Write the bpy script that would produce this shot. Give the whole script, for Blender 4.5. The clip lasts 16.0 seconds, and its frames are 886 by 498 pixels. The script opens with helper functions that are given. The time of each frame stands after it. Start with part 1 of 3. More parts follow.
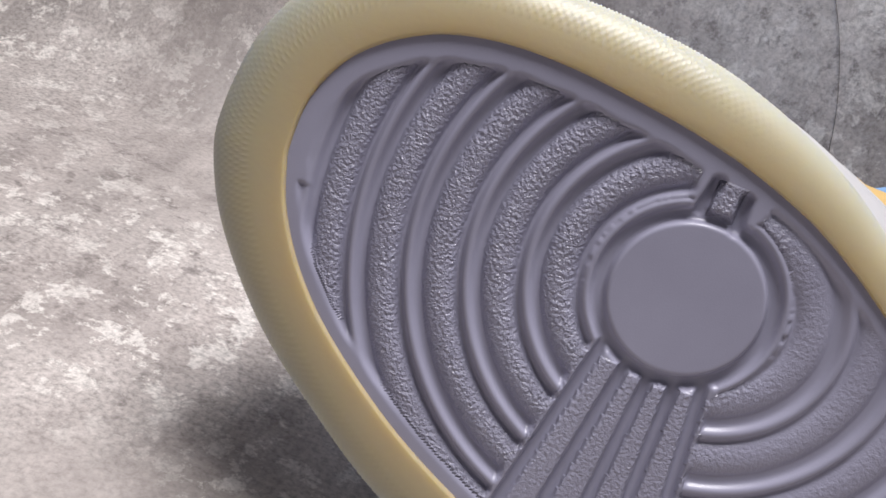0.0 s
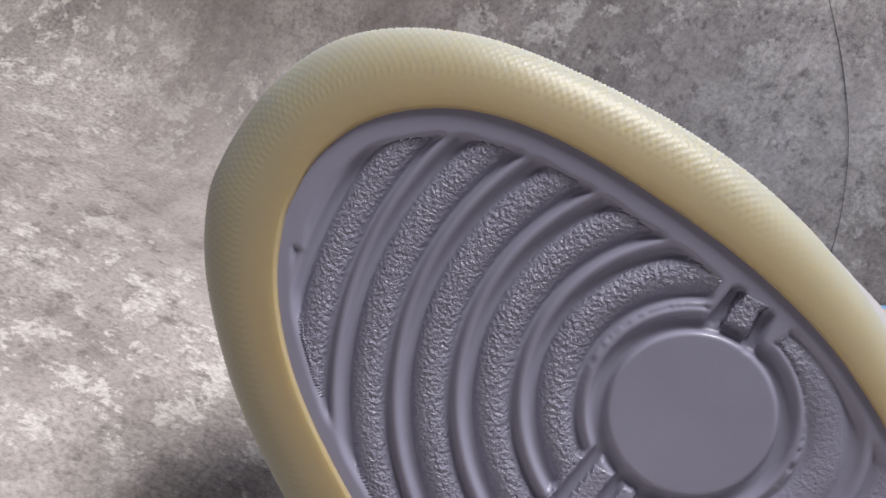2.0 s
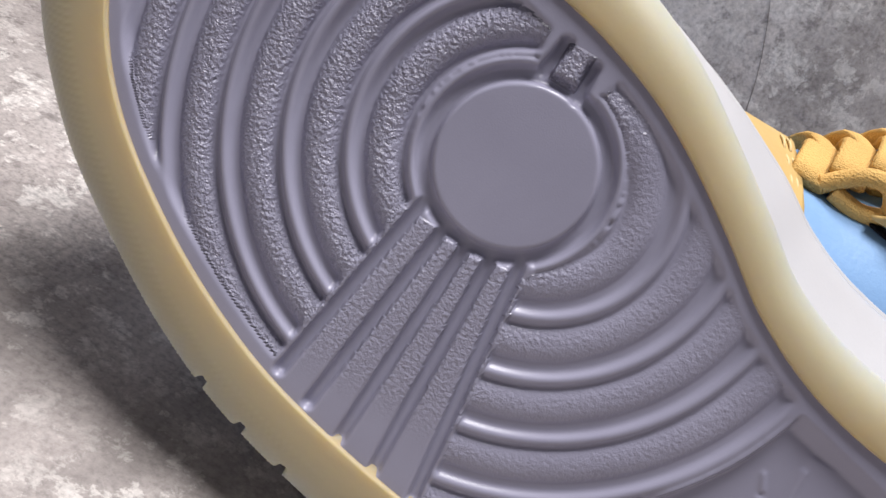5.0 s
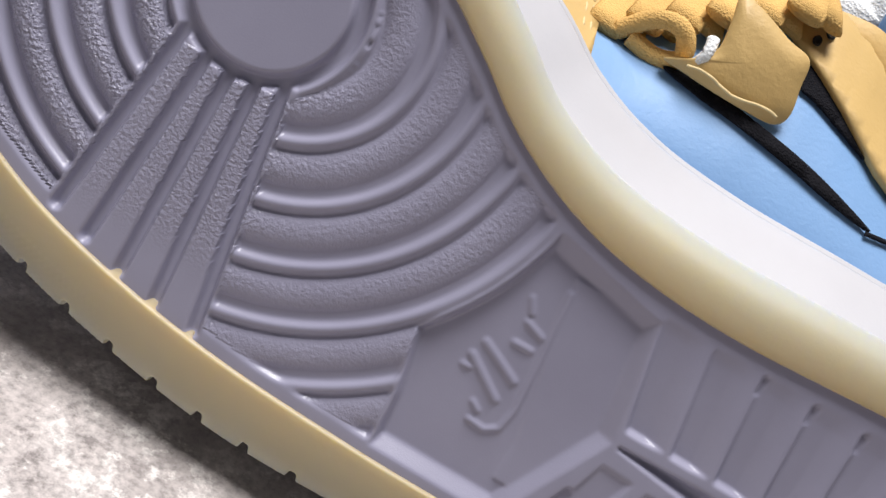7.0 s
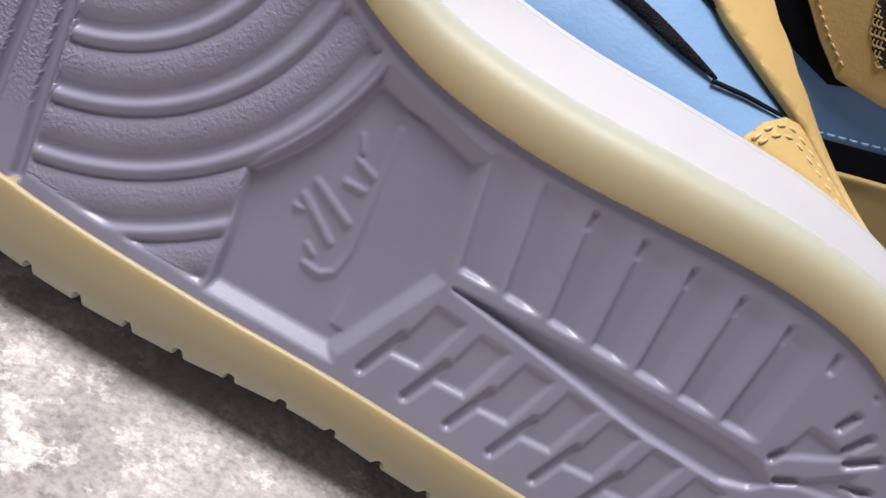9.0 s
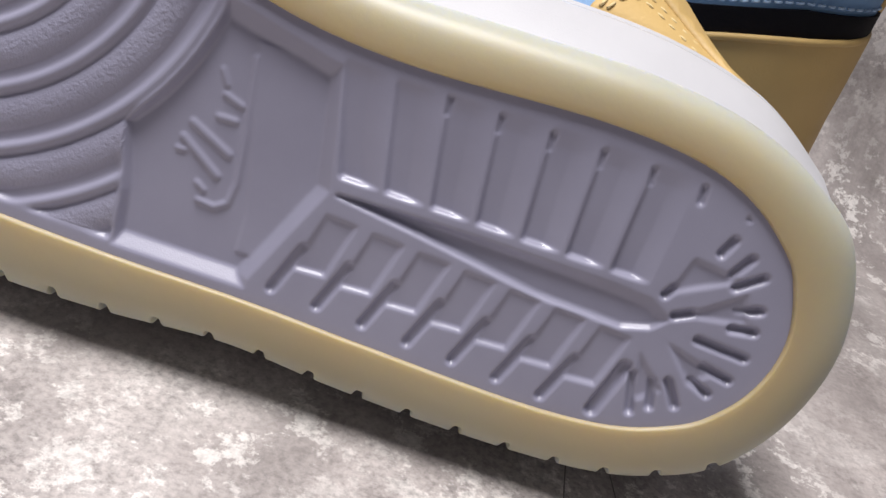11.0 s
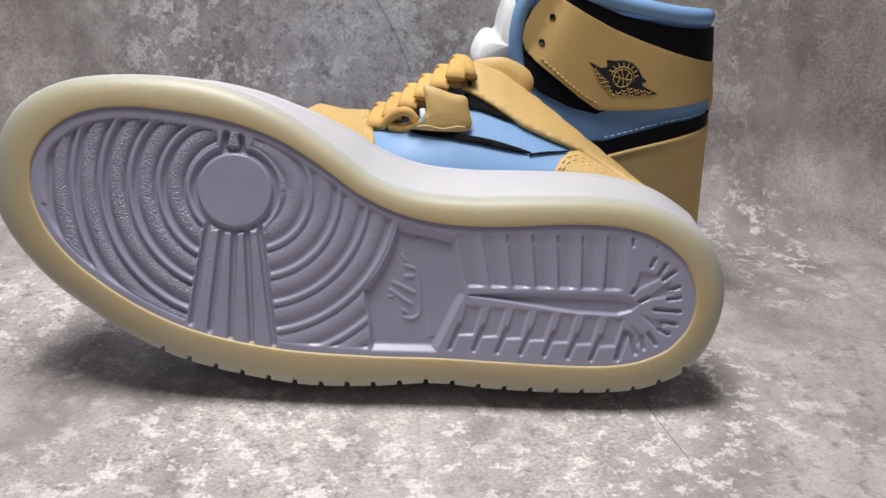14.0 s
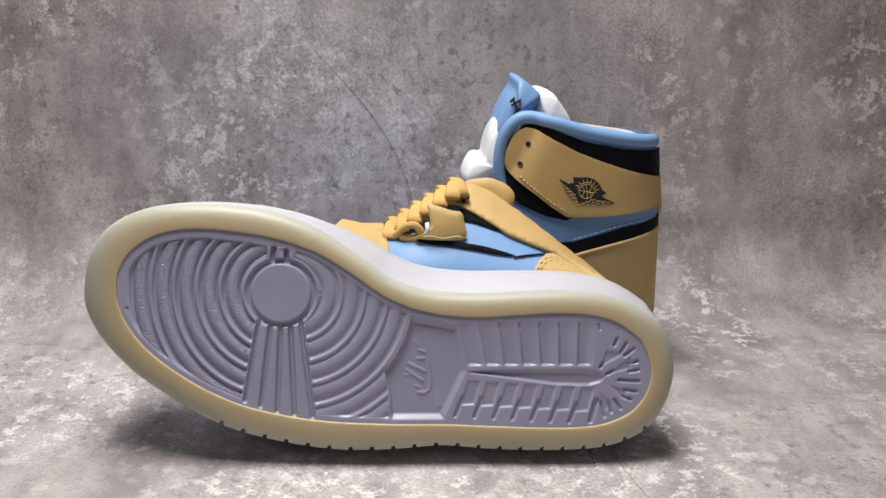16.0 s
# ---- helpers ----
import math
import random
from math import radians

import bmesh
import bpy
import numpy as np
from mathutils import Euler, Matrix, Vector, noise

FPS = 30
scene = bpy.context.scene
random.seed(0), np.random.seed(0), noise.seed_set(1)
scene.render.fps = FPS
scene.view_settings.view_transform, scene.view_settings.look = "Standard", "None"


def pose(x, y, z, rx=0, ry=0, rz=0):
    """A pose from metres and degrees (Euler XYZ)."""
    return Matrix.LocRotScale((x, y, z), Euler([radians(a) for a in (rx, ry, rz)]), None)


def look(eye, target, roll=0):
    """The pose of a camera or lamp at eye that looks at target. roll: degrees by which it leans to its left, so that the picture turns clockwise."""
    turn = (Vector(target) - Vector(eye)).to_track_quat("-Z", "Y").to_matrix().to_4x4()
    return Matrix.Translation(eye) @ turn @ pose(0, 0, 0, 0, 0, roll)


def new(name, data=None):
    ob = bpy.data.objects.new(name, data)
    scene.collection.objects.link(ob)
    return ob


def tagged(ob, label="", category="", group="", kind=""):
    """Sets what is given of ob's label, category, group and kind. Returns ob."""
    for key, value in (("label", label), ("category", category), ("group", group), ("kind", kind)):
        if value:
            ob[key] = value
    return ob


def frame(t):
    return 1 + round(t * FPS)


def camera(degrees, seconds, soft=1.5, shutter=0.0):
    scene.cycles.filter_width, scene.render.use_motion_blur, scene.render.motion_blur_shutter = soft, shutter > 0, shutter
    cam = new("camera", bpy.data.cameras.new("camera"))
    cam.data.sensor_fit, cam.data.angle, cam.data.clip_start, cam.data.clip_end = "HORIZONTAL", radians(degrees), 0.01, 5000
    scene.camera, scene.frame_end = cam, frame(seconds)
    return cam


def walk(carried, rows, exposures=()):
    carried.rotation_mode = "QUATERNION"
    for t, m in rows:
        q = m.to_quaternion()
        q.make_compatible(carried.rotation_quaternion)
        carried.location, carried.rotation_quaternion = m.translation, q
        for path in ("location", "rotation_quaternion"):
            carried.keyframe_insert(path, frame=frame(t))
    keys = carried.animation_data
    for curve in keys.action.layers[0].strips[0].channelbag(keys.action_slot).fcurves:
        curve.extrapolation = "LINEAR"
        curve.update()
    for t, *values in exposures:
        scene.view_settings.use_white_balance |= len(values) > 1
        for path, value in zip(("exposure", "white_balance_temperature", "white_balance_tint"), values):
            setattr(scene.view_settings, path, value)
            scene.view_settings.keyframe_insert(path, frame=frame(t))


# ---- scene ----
# ---- camera ----
# The tread plane of the lying shoe is the frame of the path: x toe to heel, y into the shoe, z towards the inner side.
LEAN = 12.0
SOLE = pose(0, 0, 0.0935, -LEAN, 0, 0)
cam = camera(50.0, 16.0)
PATH = [
    (0, (-0.0334, -0.1873, 0.0303), (-0.1870, 1.7642, -0.3796), 21.53),
    (0.5, (-0.0388, -0.1706, 0.0344), (-0.1714, 1.7899, -0.3383), 23.50),
    (1, (-0.0338, -0.1743, 0.0354), (-0.1690, 1.7985, -0.2641), 25.23),
    (1.5, (-0.0361, -0.1776, 0.0335), (-0.1865, 1.7987, -0.2338), 26.21),
    (2, (-0.0395, -0.1765, 0.0304), (-0.2111, 1.7968, -0.2465), 27.29),
    (2.5, (-0.0404, -0.1740, 0.0294), (-0.2283, 1.7902, -0.2972), 28.05),
    (3, (-0.0402, -0.1740, 0.0276), (-0.2174, 1.7884, -0.3154), 28.32),
    (3.5, (-0.0316, -0.1734, 0.0264), (-0.1914, 1.7853, -0.3450), 28.58),
    (4, (-0.0205, -0.1748, 0.0242), (-0.1368, 1.7872, -0.3463), 29.20),
    (4.5, (-0.0116, -0.1763, 0.0221), (-0.0714, 1.7900, -0.3387), 30.09),
    (5, (-0.0006, -0.1746, 0.0164), (-0.0342, 1.7829, -0.3924), 31.00),
    (7.5, (0.0595, -0.1755, 0.0115), (0.0908, 1.7745, -0.4320), 30.67),
    (8, (0.0664, -0.1736, 0.0080), (0.1329, 1.7710, -0.4545), 30.88),
    (8.5, (0.0752, -0.1738, 0.0081), (0.1758, 1.7639, -0.4769), 31.21),
    (9, (0.0830, -0.1747, 0.0071), (0.2118, 1.7619, -0.4759), 31.08),
    (9.5, (0.0887, -0.1742, 0.0055), (0.2425, 1.7583, -0.4860), 30.80),
    (10, (0.1023, -0.1755, 0.0027), (0.2757, 1.7528, -0.4989), 30.03),
    (10.2, (0.1085, -0.1761, 0.0033), (0.2843, 1.7496, -0.5136), 29.45),
    (12.5, (0.1157, -0.2185, 0.0127), (0.0418, 1.7265, -0.4471), -0.38),
    (13, (0.1117, -0.2367, 0.0181), (0.0221, 1.7184, -0.3935), -0.35),
    (13.3, (0.1096, -0.2870, 0.0290), (0.0333, 1.6717, -0.3793), 0.01),
    (13.5, (0.1011, -0.3138, 0.0317), (0.0634, 1.6522, -0.3334), 0.44),
    (14, (0.0755, -0.4000, 0.0434), (0.1390, 1.5724, -0.2814), 1.85),
    (14.5, (0.0581, -0.4573, 0.0498), (0.1619, 1.5198, -0.2334), 1.93),
    (15, (0.0571, -0.4546, 0.0600), (0.1610, 1.5252, -0.2039), 1.16),
    (15.5, (0.0576, -0.4671, 0.0645), (0.1668, 1.5180, -0.1535), 0.79),
    (16, (0.0574, -0.5007, 0.0627), (0.1684, 1.4902, -0.0918), 0.60),
]
EXPOSURES = [(0, -0.1), (0.6, -0.15), (1.2, -0.35), (2.2, -0.35), (3.5, -0.15), (5, 0.0), (8, -0.05), (12, -0.05), (13, -0.1), (14, -0.2), (15.3, -0.2), (16, -0.12)]
walk(cam, [(t, SOLE @ look(eye, target, roll)) for t, eye, target, roll in PATH], EXPOSURES)

# ---- light ----
world = bpy.data.worlds.new("world")
scene.world = world
world.use_nodes = True
bg = world.node_tree.nodes["Background"]
bg.inputs["Color"].default_value = (0.97, 0.95, 1.0, 1)
bg.inputs["Strength"].default_value = 0.125

lamp_data = bpy.data.lights.new("ceiling_light", "AREA")
lamp_data.shape, lamp_data.size, lamp_data.size_y = "RECTANGLE", 0.46, 0.34
lamp_data.spread = radians(112)
lamp_data.energy = 5.6
lamp_data.color = (1.0, 0.968, 0.978)
lamp = new("ceiling_light", lamp_data)
lamp.matrix_world = look((-0.04, -0.02, 0.95), (0.06, -0.05, 0.0))


# ---- materials ----
def material(name, base, rough=0.5, metal=0.0):
    m = bpy.data.materials.new(name)
    m.use_nodes = True
    b = m.node_tree.nodes["Principled BSDF"]
    b.inputs["Base Color"].default_value = (*base, 1)
    b.inputs["Roughness"].default_value = rough
    b.inputs["Metallic"].default_value = metal
    return m, m.node_tree, b


def add(tree, kind, **values):
    n = tree.nodes.new(kind)
    for key, value in values.items():
        if key in n.inputs:
            n.inputs[key].default_value = value
    return n


def noise_tex(tree, scale, detail=5.0, rough=0.55, coords="Object"):
    tc = tree.nodes.new("ShaderNodeTexCoord")
    n = add(tree, "ShaderNodeTexNoise", Scale=scale, Detail=detail, Roughness=rough)
    tree.links.new(tc.outputs[coords], n.inputs["Vector"])
    return n


def ramp(tree, source, stops):
    r = tree.nodes.new("ShaderNodeValToRGB")
    while len(r.color_ramp.elements) < len(stops):
        r.color_ramp.elements.new(0.5)
    for e, (p, c) in zip(r.color_ramp.elements, stops):
        e.position, e.color = p, (*c, 1)
    tree.links.new(source, r.inputs["Fac"])
    return r


def bump(tree, b, source, distance, strength=1.0):
    n = add(tree, "ShaderNodeBump", Strength=strength, Distance=distance)
    tree.links.new(source, n.inputs["Height"])
    old = b.inputs["Normal"].links
    if old:
        tree.links.new(old[0].from_socket, n.inputs["Normal"])
    tree.links.new(n.outputs["Normal"], b.inputs["Normal"])
    return n


def leather(name, base, spread=0.12, grain=900.0, depth=0.00025, rough=0.55):
    """Coated leather: fine pebble, slow colour drift."""
    m, tree, b = material(name, base, rough)
    slow = noise_tex(tree, 28.0, 4.0)
    lo, hi = [tuple(c * k for c in base) for k in (1 - spread, 1 + spread)]
    r = ramp(tree, slow.outputs["Fac"], [(0.3, lo), (0.7, hi)])
    tree.links.new(r.outputs["Color"], b.inputs["Base Color"])
    fine = noise_tex(tree, grain, 3.0)
    bump(tree, b, fine.outputs["Fac"], depth, 0.5)
    big = noise_tex(tree, 60.0, 3.0)
    bump(tree, b, big.outputs["Fac"], 0.0007, 0.3)
    rr = ramp(tree, big.outputs["Fac"], [(0.3, (rough - 0.08,) * 3), (0.7, (rough + 0.1,) * 3)])
    tree.links.new(rr.outputs["Color"], b.inputs["Roughness"])
    return m


def blend(tree, kind, factor, a, b):
    """Mix of two colours; the factor is a number or a socket."""
    mix = add(tree, "ShaderNodeMix")
    mix.data_type, mix.blend_type = "RGBA", kind
    if isinstance(factor, float):
        mix.inputs["Factor"].default_value = factor
    else:
        tree.links.new(factor, mix.inputs["Factor"])
    for key, value in (("A", a), ("B", b)):
        if isinstance(value, tuple):
            mix.inputs[key].default_value = (*value, 1)
        else:
            tree.links.new(value, mix.inputs[key])
    return mix.outputs["Result"]


def backdrop_material():
    """Printed vinyl sheet with a worn concrete look: clouds, ragged pale flakes, dark pits, fine grit."""
    m, tree, b = material("mottled_vinyl", (0.4, 0.38, 0.36), 0.6)
    grey = lambda v: (v, v, v)
    cloud = ramp(tree, noise_tex(tree, 2.6, 5.0, 0.6).outputs["Fac"], [(0.32, (0.275, 0.243, 0.230)), (0.5, (0.385, 0.346, 0.330)), (0.70, (0.515, 0.472, 0.452))])
    mottle = ramp(tree, noise_tex(tree, 17.0, 10.0, 0.66).outputs["Fac"], [(0.34, (0.185, 0.160, 0.152)), (0.49, (0.405, 0.366, 0.350)), (0.64, (0.60, 0.558, 0.535))])
    tone = blend(tree, "MIX", 0.5, cloud.outputs["Color"], mottle.outputs["Color"])
    # long soft trowel marks
    tc = tree.nodes.new("ShaderNodeTexCoord")
    stretch = add(tree, "ShaderNodeMapping")
    stretch.inputs["Scale"].default_value = (42.0, 12.0, 9.0)
    stretch.inputs["Rotation"].default_value = (0.0, 0.12, 0.35)
    tree.links.new(tc.outputs["Object"], stretch.inputs["Vector"])
    marks = add(tree, "ShaderNodeTexNoise", Scale=1.0, Detail=7.0, Roughness=0.62)
    tree.links.new(stretch.outputs["Vector"], marks.inputs["Vector"])
    streak = ramp(tree, marks.outputs["Fac"], [(0.36, grey(0.74)), (0.52, grey(1.0)), (0.66, grey(1.2))])
    tone = blend(tree, "MULTIPLY", 0.75, tone, streak.outputs["Color"])
    # dark pits in groups
    pits = ramp(tree, noise_tex(tree, 110.0, 8.0, 0.74).outputs["Fac"], [(0.53, grey(0.0)), (0.62, grey(0.9))])
    where = ramp(tree, noise_tex(tree, 5.2, 3.0, 0.5).outputs["Fac"], [(0.50, grey(0.0)), (0.60, grey(0.85))])
    pit = blend(tree, "MULTIPLY", 1.0, pits.outputs["Color"], where.outputs["Color"])
    tone = blend(tree, "MIX", pit, tone, (0.195, 0.172, 0.165))
    # pale worn flakes with ragged edges
    flakes = ramp(tree, noise_tex(tree, 80.0, 12.0, 0.76).outputs["Fac"], [(0.525, grey(0.0)), (0.56, grey(1.0))])
    worn = ramp(tree, noise_tex(tree, 7.5, 4.0, 0.55).outputs["Fac"], [(0.42, grey(0.0)), (0.58, grey(0.72))])
    flake = blend(tree, "MULTIPLY", 1.0, flakes.outputs["Color"], worn.outputs["Color"])
    tone = blend(tree, "MIX", flake, tone, (0.76, 0.725, 0.69))
    # grit
    fine = noise_tex(tree, 520.0, 6.0, 0.7)
    grit = ramp(tree, fine.outputs["Fac"], [(0.36, grey(0.62)), (0.5, grey(1.0)), (0.64, grey(1.28))])
    rough_patch = ramp(tree, noise_tex(tree, 9.0, 4.0, 0.6).outputs["Fac"], [(0.40, grey(0.35)), (0.62, grey(1.0))])
    tone = blend(tree, "MULTIPLY", rough_patch.outputs["Color"], tone, grit.outputs["Color"])
    tree.links.new(tone, b.inputs["Base Color"])
    gloss = ramp(tree, fine.outputs["Fac"], [(0.3, grey(0.5)), (0.7, grey(0.72))])
    tree.links.new(gloss.outputs["Color"], b.inputs["Roughness"])
    bump(tree, b, fine.outputs["Fac"], 0.0004, 0.3)
    return m


def ice_rubber():
    m, tree, b = material("translucent_rubber", (0.62, 0.54, 0.33), 0.44)
    n = noise_tex(tree, 26.0, 4.0)
    at = tree.nodes.new("ShaderNodeAttribute")
    at.attribute_name = "across"
    drift = tree.nodes.new("ShaderNodeMath")
    drift.operation, drift.inputs[1].default_value, drift.inputs[2].default_value = "MULTIPLY_ADD", 0.35, -0.17
    tree.links.new(n.outputs["Fac"], drift.inputs[0])
    total = tree.nodes.new("ShaderNodeMath")
    tree.links.new(at.outputs["Fac"], total.inputs[0])
    tree.links.new(drift.outputs["Value"], total.inputs[1])
    r = ramp(tree, total.outputs["Value"], [(0.0, (0.54, 0.42, 0.235)), (0.30, (0.485, 0.43, 0.285)), (0.58, (0.43, 0.43, 0.355)), (0.82, (0.44, 0.455, 0.42)), (1.0, (0.48, 0.505, 0.50))])
    tree.links.new(r.outputs["Color"], b.inputs["Base Color"])
    b.inputs["Subsurface Weight"].default_value = 0.75
    b.inputs["Subsurface Radius"].default_value = (1.0, 0.85, 0.45)
    b.inputs["Subsurface Scale"].default_value = 0.006
    fine = noise_tex(tree, 450.0, 3.0)
    bump(tree, b, fine.outputs["Fac"], 0.0002, 0.25)
    return m


def tread_rubber():
    m, tree, b = material("lavender_rubber", (0.333, 0.328, 0.43), 0.30)
    n = noise_tex(tree, 30.0, 5.0)
    r = ramp(tree, n.outputs["Fac"], [(0.3, (0.305, 0.300, 0.396)), (0.7, (0.350, 0.346, 0.452))])
    tree.links.new(r.outputs["Color"], b.inputs["Base Color"])
    at = tree.nodes.new("ShaderNodeAttribute")
    at.attribute_name = "grain"
    cell = noise_tex(tree, 1250.0, 2.0, 0.5)
    mul = tree.nodes.new("ShaderNodeMath")
    mul.operation = "MULTIPLY"
    tree.links.new(at.outputs["Fac"], mul.inputs[0])
    tree.links.new(cell.outputs["Fac"], mul.inputs[1])
    bump(tree, b, mul.outputs["Value"], 0.0014, 1.0)
    fine = noise_tex(tree, 2500.0, 2.0)
    bump(tree, b, fine.outputs["Fac"], 0.00006, 0.4)
    return m


def fabric(name, base, scale=1400.0, depth=0.0004, rough=0.9):
    m, tree, b = material(name, base, rough)
    b.inputs["Specular IOR Level"].default_value = 0.1
    tc = tree.nodes.new("ShaderNodeTexCoord")
    v = add(tree, "ShaderNodeTexVoronoi", Scale=scale)
    tree.links.new(tc.outputs["Object"], v.inputs["Vector"])
    bump(tree, b, v.outputs["Distance"], depth, 0.7)
    n = noise_tex(tree, 45.0, 4.0)
    lo, hi = [tuple(min(1, c * k) for c in base) for k in (0.85, 1.12)]
    r = ramp(tree, n.outputs["Fac"], [(0.3, lo), (0.7, hi)])
    tree.links.new(r.outputs["Color"], b.inputs["Base Color"])
    return m


VINYL = backdrop_material()
ICE = ice_rubber()
TREAD = tread_rubber()
WHITE = leather("white_rubber", (0.50, 0.50, 0.52), 0.03, 1500.0, 0.00012, 0.5)
BLUE = leather("sky_blue_leather", (0.19, 0.345, 0.59), 0.06)
YELLOW = leather("wheat_yellow_leather", (0.58, 0.395, 0.150), 0.10)
MESH = fabric("black_mesh", (0.010, 0.010, 0.013), 1900.0, 0.0006)
BLACK = fabric("black_satin", (0.006, 0.006, 0.009), 2200.0, 0.0002, 0.6)
PADDED = fabric("white_terry", (0.78, 0.80, 0.80), 1500.0, 0.0004)
LINING = fabric("pale_lining", (0.60, 0.58, 0.55), 1800.0, 0.0003)
LACE = fabric("wheat_lace", (0.66, 0.42, 0.15), 2000.0, 0.0004)
INK = material("black_ink", (0.012, 0.012, 0.012), 0.5)[0]
THREAD = material("straw_thread", (0.66, 0.52, 0.27), 0.8)[0]
GREY = material("dark_grey", (0.15, 0.135, 0.13), 0.8)[0]
BLUE_THREAD = material("blue_thread", (0.45, 0.62, 0.85), 0.8)[0]


# ---- small tools ----
def mesh_object(name, verts, faces, mat, smooth=True):
    me = bpy.data.meshes.new(name)
    me.from_pydata([tuple(v) for v in verts], [], faces)
    me.materials.append(mat)
    if smooth:
        me.polygons.foreach_set("use_smooth", [True] * len(me.polygons))
    me.update()
    return new(name, me)


def part(name, verts, faces, mat, parent, label="", smooth=True):
    ob = mesh_object(name, verts, faces, mat, smooth)
    ob.parent = parent
    if label:
        tagged(ob, label)
    return ob


def loft(rows, closed=True, caps=False):
    """Faces between rows of equally many points."""
    n = len(rows[0])
    verts = [p for row in rows for p in row]
    faces = []
    last = n if closed else n - 1
    for j in range(len(rows) - 1):
        for i in range(last):
            k = (i + 1) % n
            faces.append((j * n + i, j * n + k, (j + 1) * n + k, (j + 1) * n + i))
    if caps:
        faces.append(tuple(range(n))[::-1])
        faces.append(tuple((len(rows) - 1) * n + i for i in range(n)))
    return verts, faces


def spline(points, count, closed=True):
    """Centripetal-free Catmull-Rom through the points, evenly spaced by length."""
    p = np.array(points, float)
    n = len(p)
    fine = []
    for i in range(n if closed else n - 1):
        if closed:
            a, b, c, d = p[i - 1], p[i], p[(i + 1) % n], p[(i + 2) % n]
        else:
            a, b, c, d = p[max(i - 1, 0)], p[i], p[i + 1], p[min(i + 2, n - 1)]
        for s in np.linspace(0, 1, 24, endpoint=False):
            fine.append(0.5 * (2 * b + (c - a) * s + (2 * a - 5 * b + 4 * c - d) * s * s + (3 * b - a - 3 * c + d) * s ** 3))
    fine.append(p[0] if closed else p[-1])
    fine = np.array(fine)
    run = np.concatenate(([0], np.cumsum(np.linalg.norm(np.diff(fine, axis=0), axis=1))))
    want = np.linspace(0, run[-1], count, endpoint=not closed)
    return np.stack([np.interp(want, run, fine[:, k]) for k in range(p.shape[1])], 1)


def tube(path, radius, sides=8, flat=1.0):
    """A closed tube along a path of 3D points."""
    path = [Vector(q) for q in path]
    rows = []
    up = Vector((0.13, 0.21, 0.97))
    for i, q in enumerate(path):
        d = (path[min(i + 1, len(path) - 1)] - path[max(i - 1, 0)]).normalized()
        a = d.cross(up).normalized()
        b = a.cross(d)
        rows.append([q + radius * (math.cos(t) * a + flat * math.sin(t) * b) for t in (2 * math.pi * k / sides for k in range(sides))])
    return loft(rows, True, True)


# ---- backdrop sheet: floor that sweeps up into the wall ----
def backdrop():
    bend, radius, top, front = SWEEP_Y, SWEEP_R, 1.6, -1.6
    profile = [(front + (bend - front) * i / 40, 0.0) for i in range(40)]
    profile += [(bend + radius * math.sin(a), radius - radius * math.cos(a)) for a in (math.pi / 2 * i / 24 for i in range(25))]
    profile += [(bend + radius, radius + (top - radius) * i / 20) for i in range(1, 21)]
    xs = np.linspace(-1.8, 1.8, 60)
    rows = [[(x, y, z) for x in xs] for y, z in profile]
    rows = [[(x, y + 0.0015 * noise.noise((x * 6, y * 6, z * 6)) * (z > 0.02), z) for x, y, z in r] for r in rows]
    v, f = loft(rows, False)
    ob = mesh_object("backdrop", v, f, VINYL)
    solid = ob.modifiers.new("thickness", "SOLIDIFY")
    solid.thickness, solid.offset = 0.001, -1
    return tagged(ob, "grey mottled concrete-look vinyl sheet sweeping from floor to wall", "backdrop", kind="structure")


SWEEP_Y, SWEEP_R = 0.19, 0.065
sheet = backdrop()


def scratch(path):
    v, f = tube([tuple(q) for q in spline(path, 30, False)], 0.0002, 5, 0.5)
    part("scratch", v, f, GREY, sheet, "thin dark scratch in the sheet")


scratch([(-0.004, 0.2548, 0.202), (0.012, 0.2548, 0.185), (0.034, 0.2548, 0.161), (0.053, 0.2548, 0.135), (0.067, 0.2548, 0.107), (0.0745, 0.2548, 0.084)])
scratch([(0.182, 0.001, 0.0), (0.1858, -0.024, 0.0), (0.192, -0.055, 0.0)])
scratch([(0.1708, 0.001, 0.0), (0.1702, -0.012, 0.0), (0.170, -0.018, 0.0)])

# ---- sole ----
# Outer edge of the outsole, millimetres, from the toe round the inner side to the heel and back.
EDGE = [(-106, -2), (-102.5, 18), (-91, 34), (-70, 43.8), (-43, 46.6), (-18, 45.2), (1, 41), (18, 34), (31, 26), (45, 16.5), (58, 7.6),
        (76, 1.5), (99, -0.3), (126, 0.6), (154, 1.2), (176, -1.4), (193, -8), (206, -18), (213, -38), (210, -58), (200, -74), (186, -82),
        (169, -86), (140, -87), (112, -86), (86, -84), (58, -86), (30, -86), (3, -82), (-24, -75), (-44, -66), (-62, -55),
        (-80, -42.5), (-95.5, -27), (-103.5, -14)]
COUNT = 2400


def curl(x):
    """How far the toe bends up from the tread's plane."""
    return 2.2 * np.maximum(0, -0.045 - np.asarray(x, float)) ** 2


def edge_normals(p):
    d = np.roll(p, -1, 0) - np.roll(p, 1, 0)
    d /= np.linalg.norm(d, axis=1)[:, None]
    return np.stack([-d[:, 1], d[:, 0]], 1)


